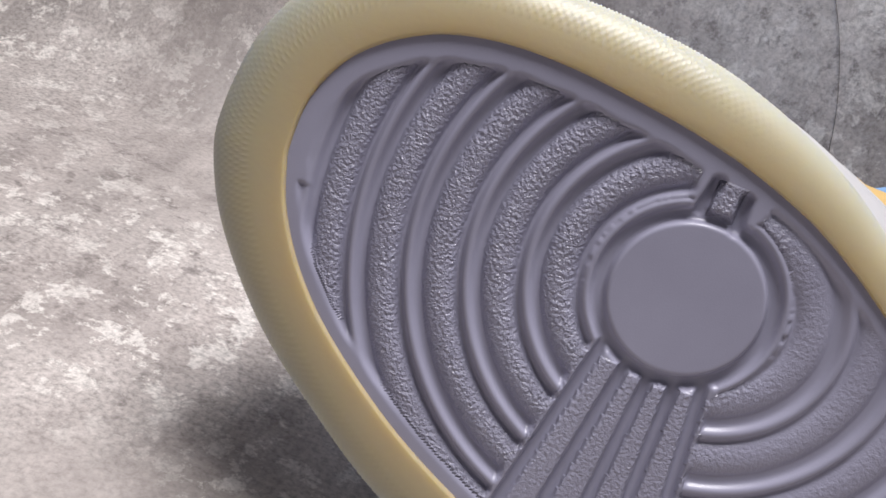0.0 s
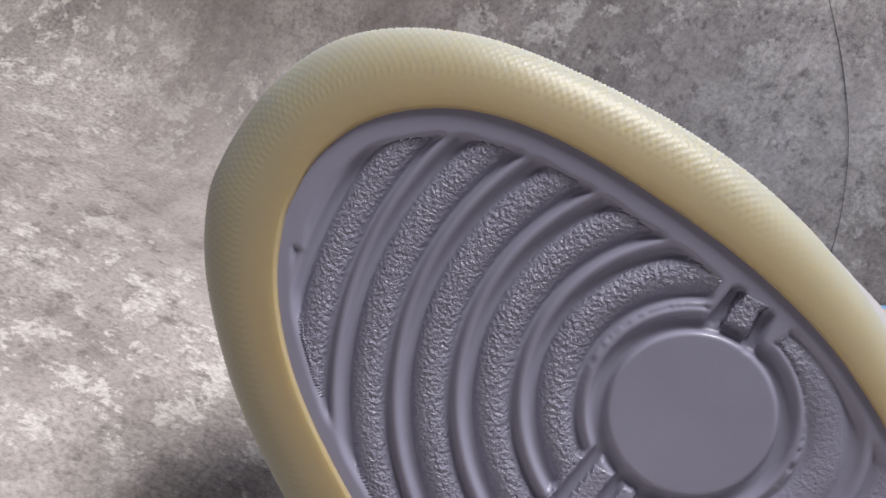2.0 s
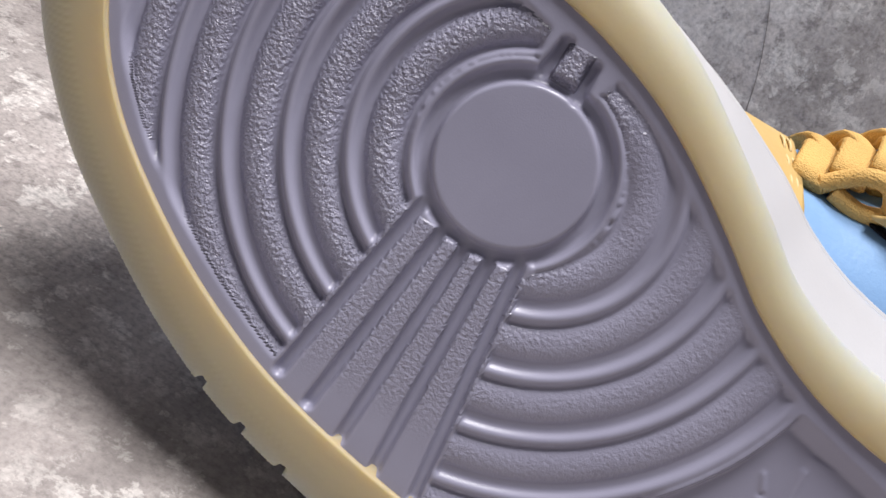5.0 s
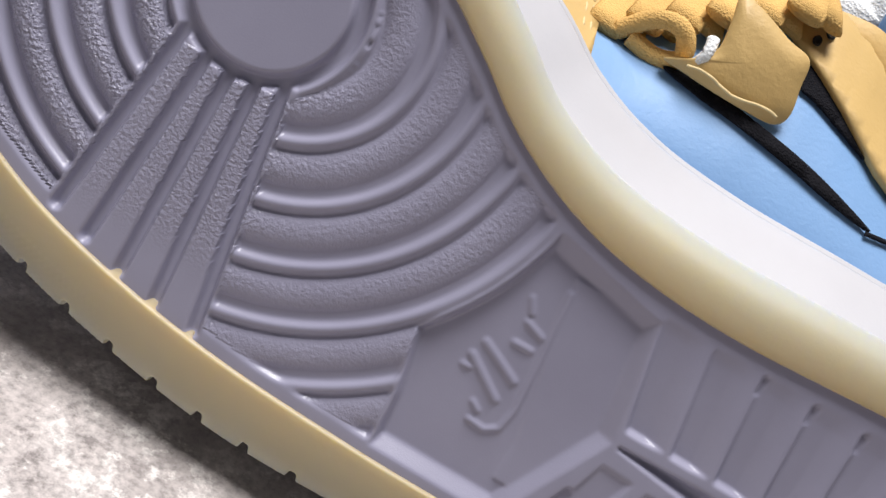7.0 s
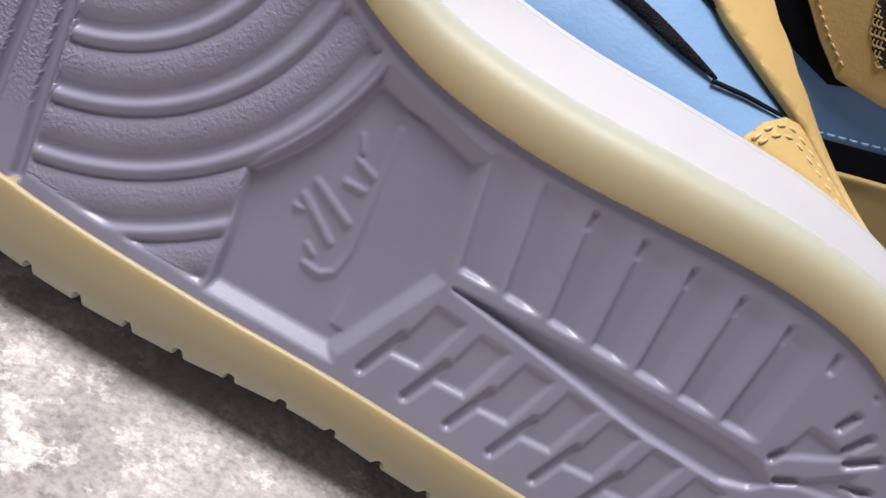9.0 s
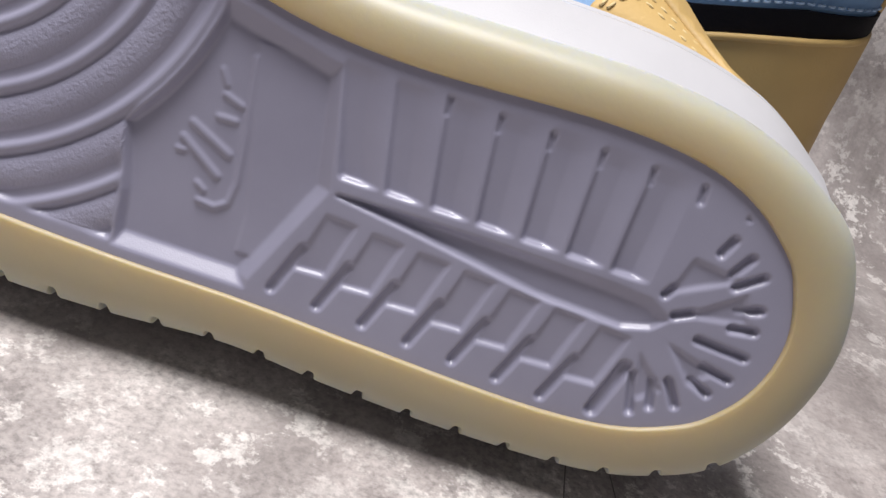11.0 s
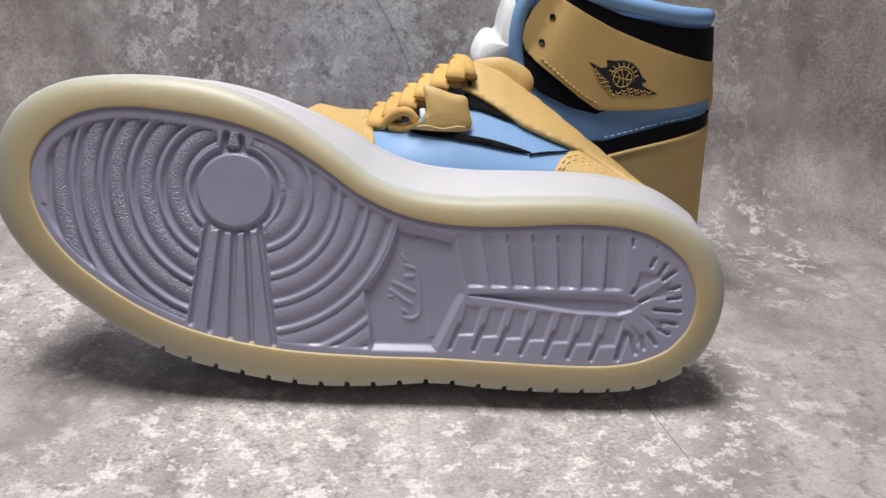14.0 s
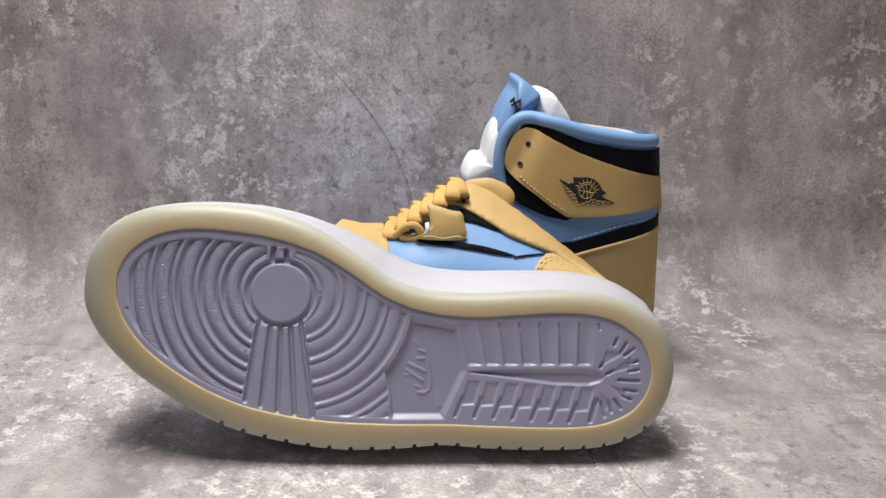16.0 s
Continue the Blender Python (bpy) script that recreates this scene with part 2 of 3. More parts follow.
OUTER = spline(EDGE, COUNT) / 1000.0
NORMAL = edge_normals(OUTER)
if np.sum(OUTER[:, 0] * np.roll(OUTER[:, 1], -1) - OUTER[:, 1] * np.roll(OUTER[:, 0], -1)) > 0:
    NORMAL = -NORMAL
for _ in range(3):
    NORMAL = sum(np.roll(NORMAL, k, 0) for k in range(-22, 23))
    NORMAL /= np.linalg.norm(NORMAL, axis=1)[:, None]
# Line where the lavender tread meets the rim, millimetres, same sense as EDGE.
TREAD_EDGE = [(-86, 2), (-83, 14), (-75, 24), (-62, 31), (-46, 33.6), (-23, 32), (0, 28), (20, 20.8), (35, 11.8), (50, 1.4), (63, -5.6),
              (75, -9.4), (88, -11.8), (103, -12.5), (117, -12.2), (136, -10.7), (152, -10.3), (165, -11.2), (176, -13.8), (188, -20.7),
              (196, -31.5), (198.8, -44), (195.2, -56), (185, -66), (171, -71), (155, -72.6), (131, -72.2), (103, -71), (75, -70.4),
              (48, -69.8), (22, -68.2), (0, -64.8), (-22, -59), (-42, -49.8), (-60, -38.2), (-74, -26), (-82.5, -13)]
RIM_LINE = spline(TREAD_EDGE, 700) / 1000.0


def rim_width():
    """Distance from the outer edge, along its normal, to the tread's line."""
    out = np.zeros(COUNT)
    for i, (p, n) in enumerate(zip(OUTER, NORMAL)):
        d = RIM_LINE - p
        along, across = -(d @ n), np.abs(d[:, 0] * n[1] - d[:, 1] * n[0])
        near = np.where((along > 0) & (along < 0.04), across, 1.0)
        out[i] = along[np.argmin(near)]
    for _ in range(3):
        out = sum(np.roll(out, k) for k in range(-19, 20)) / 39
    return out


INSET = rim_width()
INNER = OUTER - NORMAL * INSET[:, None]
for _ in range(2):
    INNER = sum(np.roll(INNER, k, 0) for k in range(-6, 7)) / 13


def smooth_step(a, b, x):
    t = np.clip((x - a) / (b - a), 0, 1)
    return t * t * (3 - 2 * t)


def inside_polygon(px, pz, poly):
    hit = np.zeros(px.shape, bool)
    x0, z0 = poly[:, 0], poly[:, 1]
    x1, z1 = np.roll(x0, -1), np.roll(z0, -1)
    for a, b, c, d in zip(x0, z0, x1, z1):
        if b != d:
            hit ^= ((b > pz) != (d > pz)) & (px < (c - a) * (pz - b) / (d - b) + a)
    return hit


def segment_distance(px, pz, a, b):
    ax, az, bx, bz = a[0], a[1], b[0], b[1]
    dx, dz = bx - ax, bz - az
    t = np.clip(((px - ax) * dx + (pz - az) * dz) / (dx * dx + dz * dz), 0, 1)
    return np.hypot(px - ax - t * dx, pz - az - t * dz)


def groove(px, pz, path, half, depth, soft=0.5):
    """Depth in mm of a rounded slot along a path of points."""
    d = np.full(px.shape, 99.0)
    for a, b in zip(path, path[1:]):
        d = np.minimum(d, segment_distance(px, pz, a, b))
    return depth * (1 - smooth_step(half - soft, half + soft, d))


def border_distance(px, pz):
    """Rough distance in mm to the tread's edge."""
    poly = INNER[::4] * 1000
    d = np.full(px.shape, 99.0)
    for q in poly:
        np.minimum(d, np.hypot(px - q[0], pz - q[1]), out=d)
    return d


def convex(px, pz, corners):
    """Distance in mm inside a convex outline, negative outside."""
    cx, cz = sum(a for a, _ in corners) / len(corners), sum(b for _, b in corners) / len(corners)
    d = np.full(px.shape, 99.0)
    for (ax, az), (bx, bz) in zip(corners, corners[1:] + corners[:1]):
        nx, nz = bz - az, ax - bx
        size = math.hypot(nx, nz)
        side = 1 if nx * (cx - ax) + nz * (cz - az) > 0 else -1
        d = np.minimum(d, side * (nx * (px - ax) + nz * (pz - az)) / size)
    return d


def ring_profile(r, thin0, pitch, wide_off):
    """Trough with a thin ridge and a broad rounded one in each pitch."""
    d_thin = (r - thin0 + pitch / 2) % pitch - pitch / 2
    d_wide = (r - thin0 - wide_off + pitch / 2) % pitch - pitch / 2
    thin = 1 - smooth_step(0.35, 1.75, np.abs(d_thin))
    wide = np.clip(1 - (np.abs(d_wide) / 3.5) ** 2.2, 0, 1) ** 0.7
    return np.maximum(-2.9 + 2.5 * thin, -2.9 + 2.1 * wide), wide


def tread_relief(px, pz, rim):
    """Height of the tread pattern in mm and the strength of its grain."""
    h = np.zeros(px.shape)
    grain = np.zeros(px.shape)
    r = np.hypot(px, pz)
    # rings: round the pivot on the toe side, round a point behind it on the heel side
    left, wide_l = ring_profile(np.hypot(px, pz - 0.6), 19.6, 12.1, 5.7)
    far = np.hypot(px - 7.0, pz)
    right, wide_r = ring_profile(far, 25.0, 12.1, 5.3)
    toe_side = px < np.where(pz > 0, 0.0, -4.0)
    rings = np.where(toe_side, 0.78 * left, 0.5 * right)
    wide = np.where(toe_side, wide_l, wide_r)
    left_of_rays = px < np.interp(-pz, [13, 57, 75], [-13.2, -21.3, -24.6])
    right_of_rays = px > np.interp(-pz, [13, 66, 75], [12.2, 18.6, 19.5])
    zone = np.where(pz < -10, left_of_rays | right_of_rays, True)
    zone &= ~((pz > 12) & (np.abs(px) < 7.4))
    zone &= (px < 0) | (far < 62.4) | (px < np.interp(-pz, [0, 35, 42, 56, 67, 90], [66, 58, 54.8, 56.9, 57.5, 58.0]))
    zone &= (r > 20.4) & (px < 68)
    margin = np.where((px < 8) & (pz > -8), 4.3, 2.4)
    soft = zone.astype(float)
    for _ in range(4):
        for axis in (0, 1):
            soft = 0.5 * soft + 0.25 * (np.roll(soft, 1, axis) + np.roll(soft, -1, axis))
    h += rings * smooth_step(0, 1.5, rim - margin) * np.clip(1.6 * soft - 0.3, 0, 1)
    grain += wide * (rim > margin + 1.0) * zone * np.interp(px, [-10, 25], [1.0, 0.22])
    # pivot disc inside a shallow moat with a thin ridge round it
    disc = smooth_step(15.9, 15.3, r)
    moat = -1.9 + 1.9 * disc + 1.7 * (1 - smooth_step(0.3, 1.4, np.abs(r - 19.4)))
    open_side = (np.abs(np.arctan2(px, -pz)) > 0.72) & ~((pz > 12) & (np.abs(px) < 6.5))
    h = np.where(r < 20.4, np.where(open_side, moat, np.where(r < 18.2, -1.9 + 1.9 * disc, h)), h)
    # rays
    for (ax, az), (bx, bz) in zip([(-11.3, -14.4), (-5.4, -16.8), (-0.2, -17.4), (5.0, -17.0), (10.2, -14.9)],
                                  [(-18.9, -57.6), (-10.8, -60.6), (-2.0, -63.4), (7.0, -65.4), (16.6, -66.4)]):
        h = np.minimum(h, -groove(px, pz, [(ax, az), (bx, bz)], 1.1, 2.1, 0.45))
    rays = (pz < -17) & ~left_of_rays & ~right_of_rays & (pz > -60)
    grain += 0.45 * rays * smooth_step(-58, -44, pz) * (h > -0.5)
    # block above the pivot
    for a, b in (((-4.6, 17.2), (-3.5, 23.6)), ((3.2, 16.3), (2.8, 22.3))):
        h = np.minimum(h, -groove(px, pz, [a, b], 1.15, 2.5, 0.45))
    grain += 0.8 * ((np.abs(px + 0.4) < 2.6) & (pz > 17.0) & (pz < 24))
    # sunken waist panel with a bevelled edge
    right_edge = np.interp(-pz, [10, 17, 42, 66], [93.0, 94.0, 98.6, 87.6])
    left_edge = np.interp(-pz, [42, 56, 67, 90], [54.4, 57.4, 58.2, 58.6])
    from_left = np.where(pz > -42.5, far - 63.0, px - left_edge)
    top_edge = np.interp(px, [66, 92], [-10.8, -16.6])
    inset_panel = np.minimum(np.minimum((right_edge - px) * 0.9, pz + 68.2), np.minimum(from_left * 2.2, (top_edge - pz) * 0.8))
    floor = np.clip(inset_panel / 3.2, 0, 1) * (px > 52) * (px < 100)
    h = np.where(inset_panel > 0, np.minimum(h, -2.8 * floor), h)
    raised = smooth_step(-0.4, 0.4, px - np.interp(-pz, [18, 53.4], [76.2, 83.2])) * (pz < -18) * (pz > -62)
    h += 0.4 * raised * np.clip((floor - 0.85) * 8, 0, 1)
    # plain raised marks on the panel
    for a, b, w in [((67.7, -38.1), (76.4, -42.3), 0.75), ((66.6, -41.6), (75.2, -47.4), 0.75), ((72.4, -35.3), (76.0, -35.2), 0.6),
                    ((72.6, -30.5), (76.4, -31.8), 0.6), ((70.8, -25.8), (72.4, -28.6), 0.5), ((66.0, -44.3), (67.6, -44.2), 0.5), ((71.6, -50.0), (73.4, -51.2), 0.5)]:
        h += groove(px, pz, [a, b], w, 0.55, 0.35)
    tick = [(72.8, -53.6), (76.3, -54.0), (78.9, -52.2), (79.6, -47.5), (78.6, -36.0), (76.6, -21.4)]
    h += groove(px, pz, tick, 0.6, 0.6, 0.35)
    # heel: long wedge, deepest at its point
    up = np.interp(px, [100, 116, 132, 160, 169, 174], [-41.9, -41.2, -40.8, -40.7, -41.2, -44.0])
    low = np.interp(px, [100, 117, 132, 146, 165, 171, 174], [-42.7, -44.9, -47.0, -49.2, -49.8, -48.0, -45.0])
    wedge = np.clip(np.minimum((up - pz) / np.interp(px, [100, 172], [0.6, 3.0]), (pz - low) / 1.0), 0, 1) * (px > 100) * (px < 174)
    h -= np.interp(px, [100, 120, 172], [2.3, 2.0, 1.5]) * wedge
    # heel: upper row of cells, deep at the foot and steep on one side
    base_i = (px - np.interp(pz, [-38.5, -17], [99.3, 93.8])) / np.interp(pz, [-38.5, -17], [9.85, 10.8])
    cell = np.floor(base_i)
    frac = base_i - cell
    row = (cell >= 0) & (cell < 7)
    across = np.clip(frac / 0.07, 0, 1) * np.clip((0.90 - frac) / 0.42, 0, 1)
    along = smooth_step(-38.9, -38.0, pz) * np.interp(pz, [-38.0, -30.0, -18.0, -14.0], [1.0, 0.75, 0.4, 0.0])
    h -= 1.7 * across * along * row * smooth_step(2.0, 4.5, rim)
    for i in range(2, 9):
        x = 93.8 + 10.8 * i
        h = np.minimum(h, -groove(px, pz, [(x + 0.6, -16.0), (x + 0.9, -19.0)], 0.6, 1.1, 0.4) * smooth_step(1.5, 3.0, rim))
    # heel: lower row of slanted cells, each with a tail
    for i in range(7):
        sx, sz = 10.3 * i, -0.62 * i
        poly = [(95.6 + sx, -60.6 + sz), (103.2 + sx, -60.2 + sz), (106.6 + sx, -47.0 + sz), (99.2 + sx, -46.6 + sz)]
        h -= 1.15 * np.clip(convex(px, pz, poly) / 0.9, 0, 1) * np.interp(pz - sz, [-60, -47], [1.0, 0.55])
        tail = groove(px, pz, [(97.0 + sx, -55.5 + sz), (92.9 + sx, -66.0 + sz)], 0.95, 1.25, 0.45)
        h = np.minimum(h, -tail)
    h -= groove(px, pz, [(169.4, -57.5), (166.2, -69.0)], 1.3, 1.6, 0.5)
    # heel: fan of shallow wedges with slots at their ends
    for tri in ([(171.0, -40.0), (173.8, -30.0), (186.4, -31.4)], [(174.6, -43.4), (187.4, -33.6), (190.5, -40.6)],
                [(175.2, -48.9), (188.5, -52.2), (183.5, -57.5)], [(170.6, -52.6), (173.6, -65.0), (179.0, -60.0)]):
        h -= 0.8 * np.clip(convex(px, pz, tri) / 1.1, 0, 1)
    for a, b in (((178.6, -27.6), (180.0, -24.2)), ((182.4, -31.0), (185.0, -26.6)), ((184.2, -33.4), (189.0, -29.6)), ((186.6, -38.0), (191.2, -36.4)),
                 ((187.0, -42.0), (191.8, -41.2)), ((181.5, -46.7), (192.2, -47.3)), ((184.8, -51.9), (191.0, -53.0)), ((183.6, -55.6), (187.9, -57.4)),
                 ((179.2, -57.4), (182.6, -62.2)), ((175.9, -58.6), (177.6, -64.2)), ((171.6, -58.5), (174.0, -66.6)), ((174.8, -43.3), (178.0, -41.6)), ((171.2, -39.6), (172.4, -37.6))):
        h = np.minimum(h, -groove(px, pz, [a, b], 0.8, 1.5, 0.45))
    for axis in (0, 1):
        h = 0.6 * h + 0.2 * (np.roll(h, 1, axis) + np.roll(h, -1, axis))
    return h, np.clip(grain, 0, 1)


def build_tread(parent):
    step = 0.38
    x0, x1, z0, z1 = -92.0, 204.0, -77.0, 40.0
    nx, nz = int((x1 - x0) / step), int((z1 - z0) / step)
    gx, gz = np.meshgrid(np.linspace(x0, x1, nx), np.linspace(z0, z1, nz), indexing="ij")
    rim = border_distance(gx, gz)
    ok = inside_polygon(gx, gz, INNER[::4] * 1000 + NORMAL[::4] * 1.2)
    inner_ok = inside_polygon(gx, gz, INNER[::4] * 1000)
    rim = np.where(inner_ok, rim, 0)
    h, grain = tread_relief(gx, gz, rim)
    y = curl(gx / 1000) - h / 1000
    index = -np.ones(gx.shape, int)
    index[ok] = np.arange(ok.sum())
    verts = np.stack([gx[ok] / 1000, y[ok], gz[ok] / 1000], 1)
    full = ok[:-1, :-1] & ok[1:, :-1] & ok[:-1, 1:] & ok[1:, 1:]
    a, b, c, d = index[:-1, :-1][full], index[1:, :-1][full], index[1:, 1:][full], index[:-1, 1:][full]
    faces = np.stack([a, b, c, d], 1)
    me = bpy.data.meshes.new("tread")
    me.vertices.add(len(verts))
    me.vertices.foreach_set("co", verts.ravel())
    me.loops.add(faces.size)
    me.loops.foreach_set("vertex_index", faces.ravel())
    me.polygons.add(len(faces))
    me.polygons.foreach_set("loop_start", np.arange(len(faces)) * 4)
    me.polygons.foreach_set("use_smooth", np.ones(len(faces), bool))
    me.update(calc_edges=True)
    layer = me.attributes.new("grain", "FLOAT", "POINT")
    layer.data.foreach_set("value", grain[ok].astype(np.float32))
    me.materials.append(TREAD)
    ob = new("tread", me)
    ob.parent = parent
    return tagged(ob, "lavender grey moulded rubber tread with rings and pivot disc")


RUN = np.concatenate(([0], np.cumsum(np.linalg.norm(np.diff(OUTER, axis=0), axis=1))))


def edge_teeth(share, depth):
    """Narrow cuts along the outer side and rows of small knobs round the toe."""
    x, nz = OUTER[:, 0], NORMAL[:, 1]
    low = (nz < -0.35) & (x > -0.034) & (x < 0.20)
    cut = np.exp(-((((x + 0.003775) / 0.01155) % 1.0 - 0.5) * 0.01155 / 0.0009) ** 4) * low
    strength = smooth_step(0.5, 4.0, np.float64(depth)) * (share < 0.45)
    return -0.0044 * strength * cut


def knobs(row):
    """Height in mm of the knobs in a row across the rim."""
    toe = smooth_step(0.012, -0.018, OUTER[:, 0])
    return 0.36 * toe * np.clip(np.sin(RUN / 0.0017 * 2 * math.pi + (row % 2) * math.pi), 0, 1)


def build_outsole(parent):
    rows, shares = [], []
    profile = [(1.06, 2.8), (1.0, 0.2), (0.985, -0.6), (0.965, -0.95)]
    for i in range(30):
        a = math.pi / 2 * i / 29
        profile.append((0.95 * (1 - math.sin(a) ** 0.74), -1.0 + 10.0 * (1 - math.cos(a) ** 0.74)))
    profile += [(0.0, 9.4), (0.0, 9.8), (0.0, 10.2), (0.005, 10.6), (0.04, 11.0), (0.3, 11.4)]
    for j, (share, depth) in enumerate(profile):
        tilt = smooth_step(0.5, 0.0, np.float64(share))
        lump = knobs(j // 2) * (j % 2) * (9 < j < len(profile) - 3) * (0.45 + 0.55 * tilt)
        p = OUTER + (INNER - OUTER) * share + NORMAL * (edge_teeth(share, depth) + lump / 1000.0 * tilt)[:, None]
        y = (depth - lump * (1 - tilt)) / 1000.0 + curl(p[:, 0])
        rows.append([(a, c, b) for (a, b), c in zip(p, y)])
        shares.append(min(1.0, max(0.0, 1.0 - share)) * 0.55 + 0.45 * min(1.0, max(0.0, depth / 10.5)))
    v, f = loft(rows)
    ob = part("outsole", v, f, ICE, parent, "translucent yellowish rubber rim with notched edge")
    ob.data.attributes.new("across", "FLOAT", "POINT").data.foreach_set("value", np.repeat(shares, COUNT).astype(np.float32))
    return ob


FLARE = np.interp(OUTER[:, 0], [-0.02, 0.0, 0.02, 0.03, 0.043, 0.057, 0.074, 0.10, 0.129, 0.157, 0.181, 0.199, 0.21],
                  [0.0, 0.0012, 0.0035, 0.0060, 0.0085, 0.0099, 0.0102, 0.0096, 0.0088, 0.0078, 0.0064, 0.0042, 0.0]) * smooth_step(0.1, 0.5, NORMAL[:, 1])
WALL_TOP = 36.0


def build_midsole(parent):
    def ring(out, depth):
        lift = smooth_step(10, 27, depth)
        p = OUTER + NORMAL * (out / 1000.0 + FLARE * lift)[:, None]
        return [(a, depth / 1000.0 + c, b) for (a, b), c in zip(p, curl(p[:, 0]))]
    profile = [(-4.0, 10.3), (-0.7, 10.7), (-0.2, 11.3), (0.0, 20.0), (-0.1, 24.0), (-0.3, 25.7), (-1.9, 26.1), (-1.9, 27.3), (0.1, 27.7),
               (0.3, 28.4), (0.1, 29.3), (-0.6, 30.0), (-1.8, 30.5), (-8.0, 31.0)]
    v, f = loft([ring(*q) for q in profile])
    return part("midsole", v, f, WHITE, parent, "white rubber midsole wall with stitch groove")


# ---- upper ----
MEDIAL_X = OUTER[NORMAL[:, 1] > 0.05]
LATERAL_X = OUTER[NORMAL[:, 1] < -0.05]
MEDIAL_X, LATERAL_X = MEDIAL_X[np.argsort(MEDIAL_X[:, 0])], LATERAL_X[np.argsort(LATERAL_X[:, 0])]


class Lying:
    """Seen side of the upper of the shoe on its side, over x and z: the ankle is pushed up by the shoe behind."""
    def edge(self, x):
        flare = np.interp(x, [0.0, 0.02, 0.03, 0.057, 0.074, 0.10, 0.157, 0.199], [0.0012, 0.0035, 0.0060, 0.0099, 0.0102, 0.0096, 0.0078, 0.0042])
        return np.interp(x, MEDIAL_X[:, 0], MEDIAL_X[:, 1]) + flare - 0.0022

    def crest(self, x):
        return np.interp(x, [-0.095, -0.05, 0.0, 0.02, 0.04, 0.056, 0.066, 0.078, 0.095, 0.105, 0.115, 0.125, 0.136, 0.148, 0.16, 0.181, 0.207],
                         [0.000, 0.030, 0.0415, 0.0372, 0.0325, 0.0325, 0.0375, 0.0470, 0.0560, 0.0555, 0.0515, 0.0450, 0.0375, 0.0285, 0.0195, 0.0040, -0.0150])

    def point(self, x, z, off=0.0):
        lo, hi = self.edge(x), self.crest(x)
        span = hi - lo
        if span < 0.004:
            s = np.clip((lo - z) / 0.02, -0.05, 1.0)
            z = lo - 0.02 * s
        else:
            s = np.clip((z - lo) / span, -0.05, 1.0)
            over = min(max(z - hi, 0.0), 0.03)
            z = lo + span * s - 0.25 * over
            return (float(x), float(0.0295 + 0.034 * max(s, 0) ** 1.4 + 1.1 * over - off * max(0.0, 1 - over / 0.012)), float(z + off * (0.3 + 0.7 * max(s, 0) ** 3)))
        return (float(x), float(0.0295 + 0.034 * max(s, 0) ** 1.4 - off), float(z + 0.25 * off))


class Standing:
    """Upper of the upright shoe."""
    level = [0.028, 0.040, 0.052, 0.064, 0.076, 0.090, 0.105, 0.120, 0.135, 0.150, 0.162]
    front = [-0.094, -0.091, -0.078, -0.040, 0.004, 0.034, 0.058, 0.076, 0.090, 0.100, 0.106]
    rear = [0.2135, 0.213, 0.2125, 0.212, 0.2115, 0.211, 0.2105, 0.209, 0.2075, 0.2055, 0.204]
    bottom, top = 0.028, 0.150

    def sides(self, x, h):
        mid = np.interp(x, [-0.10, -0.05, 0.0, 0.06, 0.12, 0.21], [0.004, 0.014, 0.020, 0.036, 0.041, 0.040])
        low = np.interp(x, [-0.1, -0.04, 0.0, 0.06, 0.12, 0.2], [0.040, 0.047, 0.048, 0.043, 0.038, 0.037])
        w = low + (0.0355 - low) * smooth_step(0.036, 0.10, h)
        return mid + w, mid - w


LYING, STANDING = Lying(), Standing()


def upper_point(x, h, side, off=0.0, kind=None):
    """A place on the upper: side 1 is the seen side."""
    if kind is LYING:
        return LYING.point(x, h, off)
    f, r = np.interp(h, kind.level, kind.front), np.interp(h, kind.level, kind.rear)
    near, far = kind.sides(x, h)
    mid, half = (near + far) / 2, (near - far) / 2
    u = np.clip((x - f) / max(r - f, 1e-6), 0, 1)
    bulge = max(0.0, 1 - abs(2 * u - 1) ** 4.5) ** 0.5
    if off > 0 and h > 0.10 and u < 0.5:
        bulge = max(bulge, 0.86)
    return (float(x), float(h), float(mid + side * (half * bulge + off)))


def build_body(parent, kind, mat, label):
    rows = []
    for h in np.linspace(kind.bottom, kind.top, 44):
        f, r = np.interp(h, kind.level, kind.front), np.interp(h, kind.level, kind.rear)
        xs = f + (r - f) * (0.5 - 0.5 * np.cos(np.linspace(0, math.pi, 60)))
        rows.append([upper_point(x, h, 1, 0, kind) for x in xs] + [upper_point(x, h, -1, 0, kind) for x in xs[::-1][1:-1]])
    v, f = loft(rows)
    return part("vamp", v, f, mat, parent, label)


def build_lying_body(parent, mat, label):
    xs = np.linspace(-0.090, 0.206, 150)
    rows = []
    for s in np.linspace(-0.05, 1.0, 16):
        rows.append([LYING.point(x, LYING.edge(x) + (LYING.crest(x) - LYING.edge(x)) * s if LYING.crest(x) - LYING.edge(x) >= 0.004 else LYING.edge(x) - 0.02 * s) for x in xs])
    far = np.interp(xs, LATERAL_X[:, 0], LATERAL_X[:, 1]) + 0.008
    for share, depth in ((0.02, 0.070), (0.10, 0.078), (0.3, 0.086), (0.6, 0.088), (0.9, 0.078), (1.0, 0.050), (1.0, 0.028)):
        rows.append([(x, depth - 0.03 * max(0.0, (0.0 - x) / 0.09) * (depth > 0.05), z0 + (z1 - z0) * share) for x, z0, z1 in zip(xs, [r[2] for r in rows[15]], far)])
    v, f = loft(rows, False)
    n = len(xs)
    f.append(tuple(j * n for j in range(len(rows))))
    f.append(tuple(j * n + n - 1 for j in range(len(rows)))[::-1])
    return part("vamp", v, f, mat, parent, label)


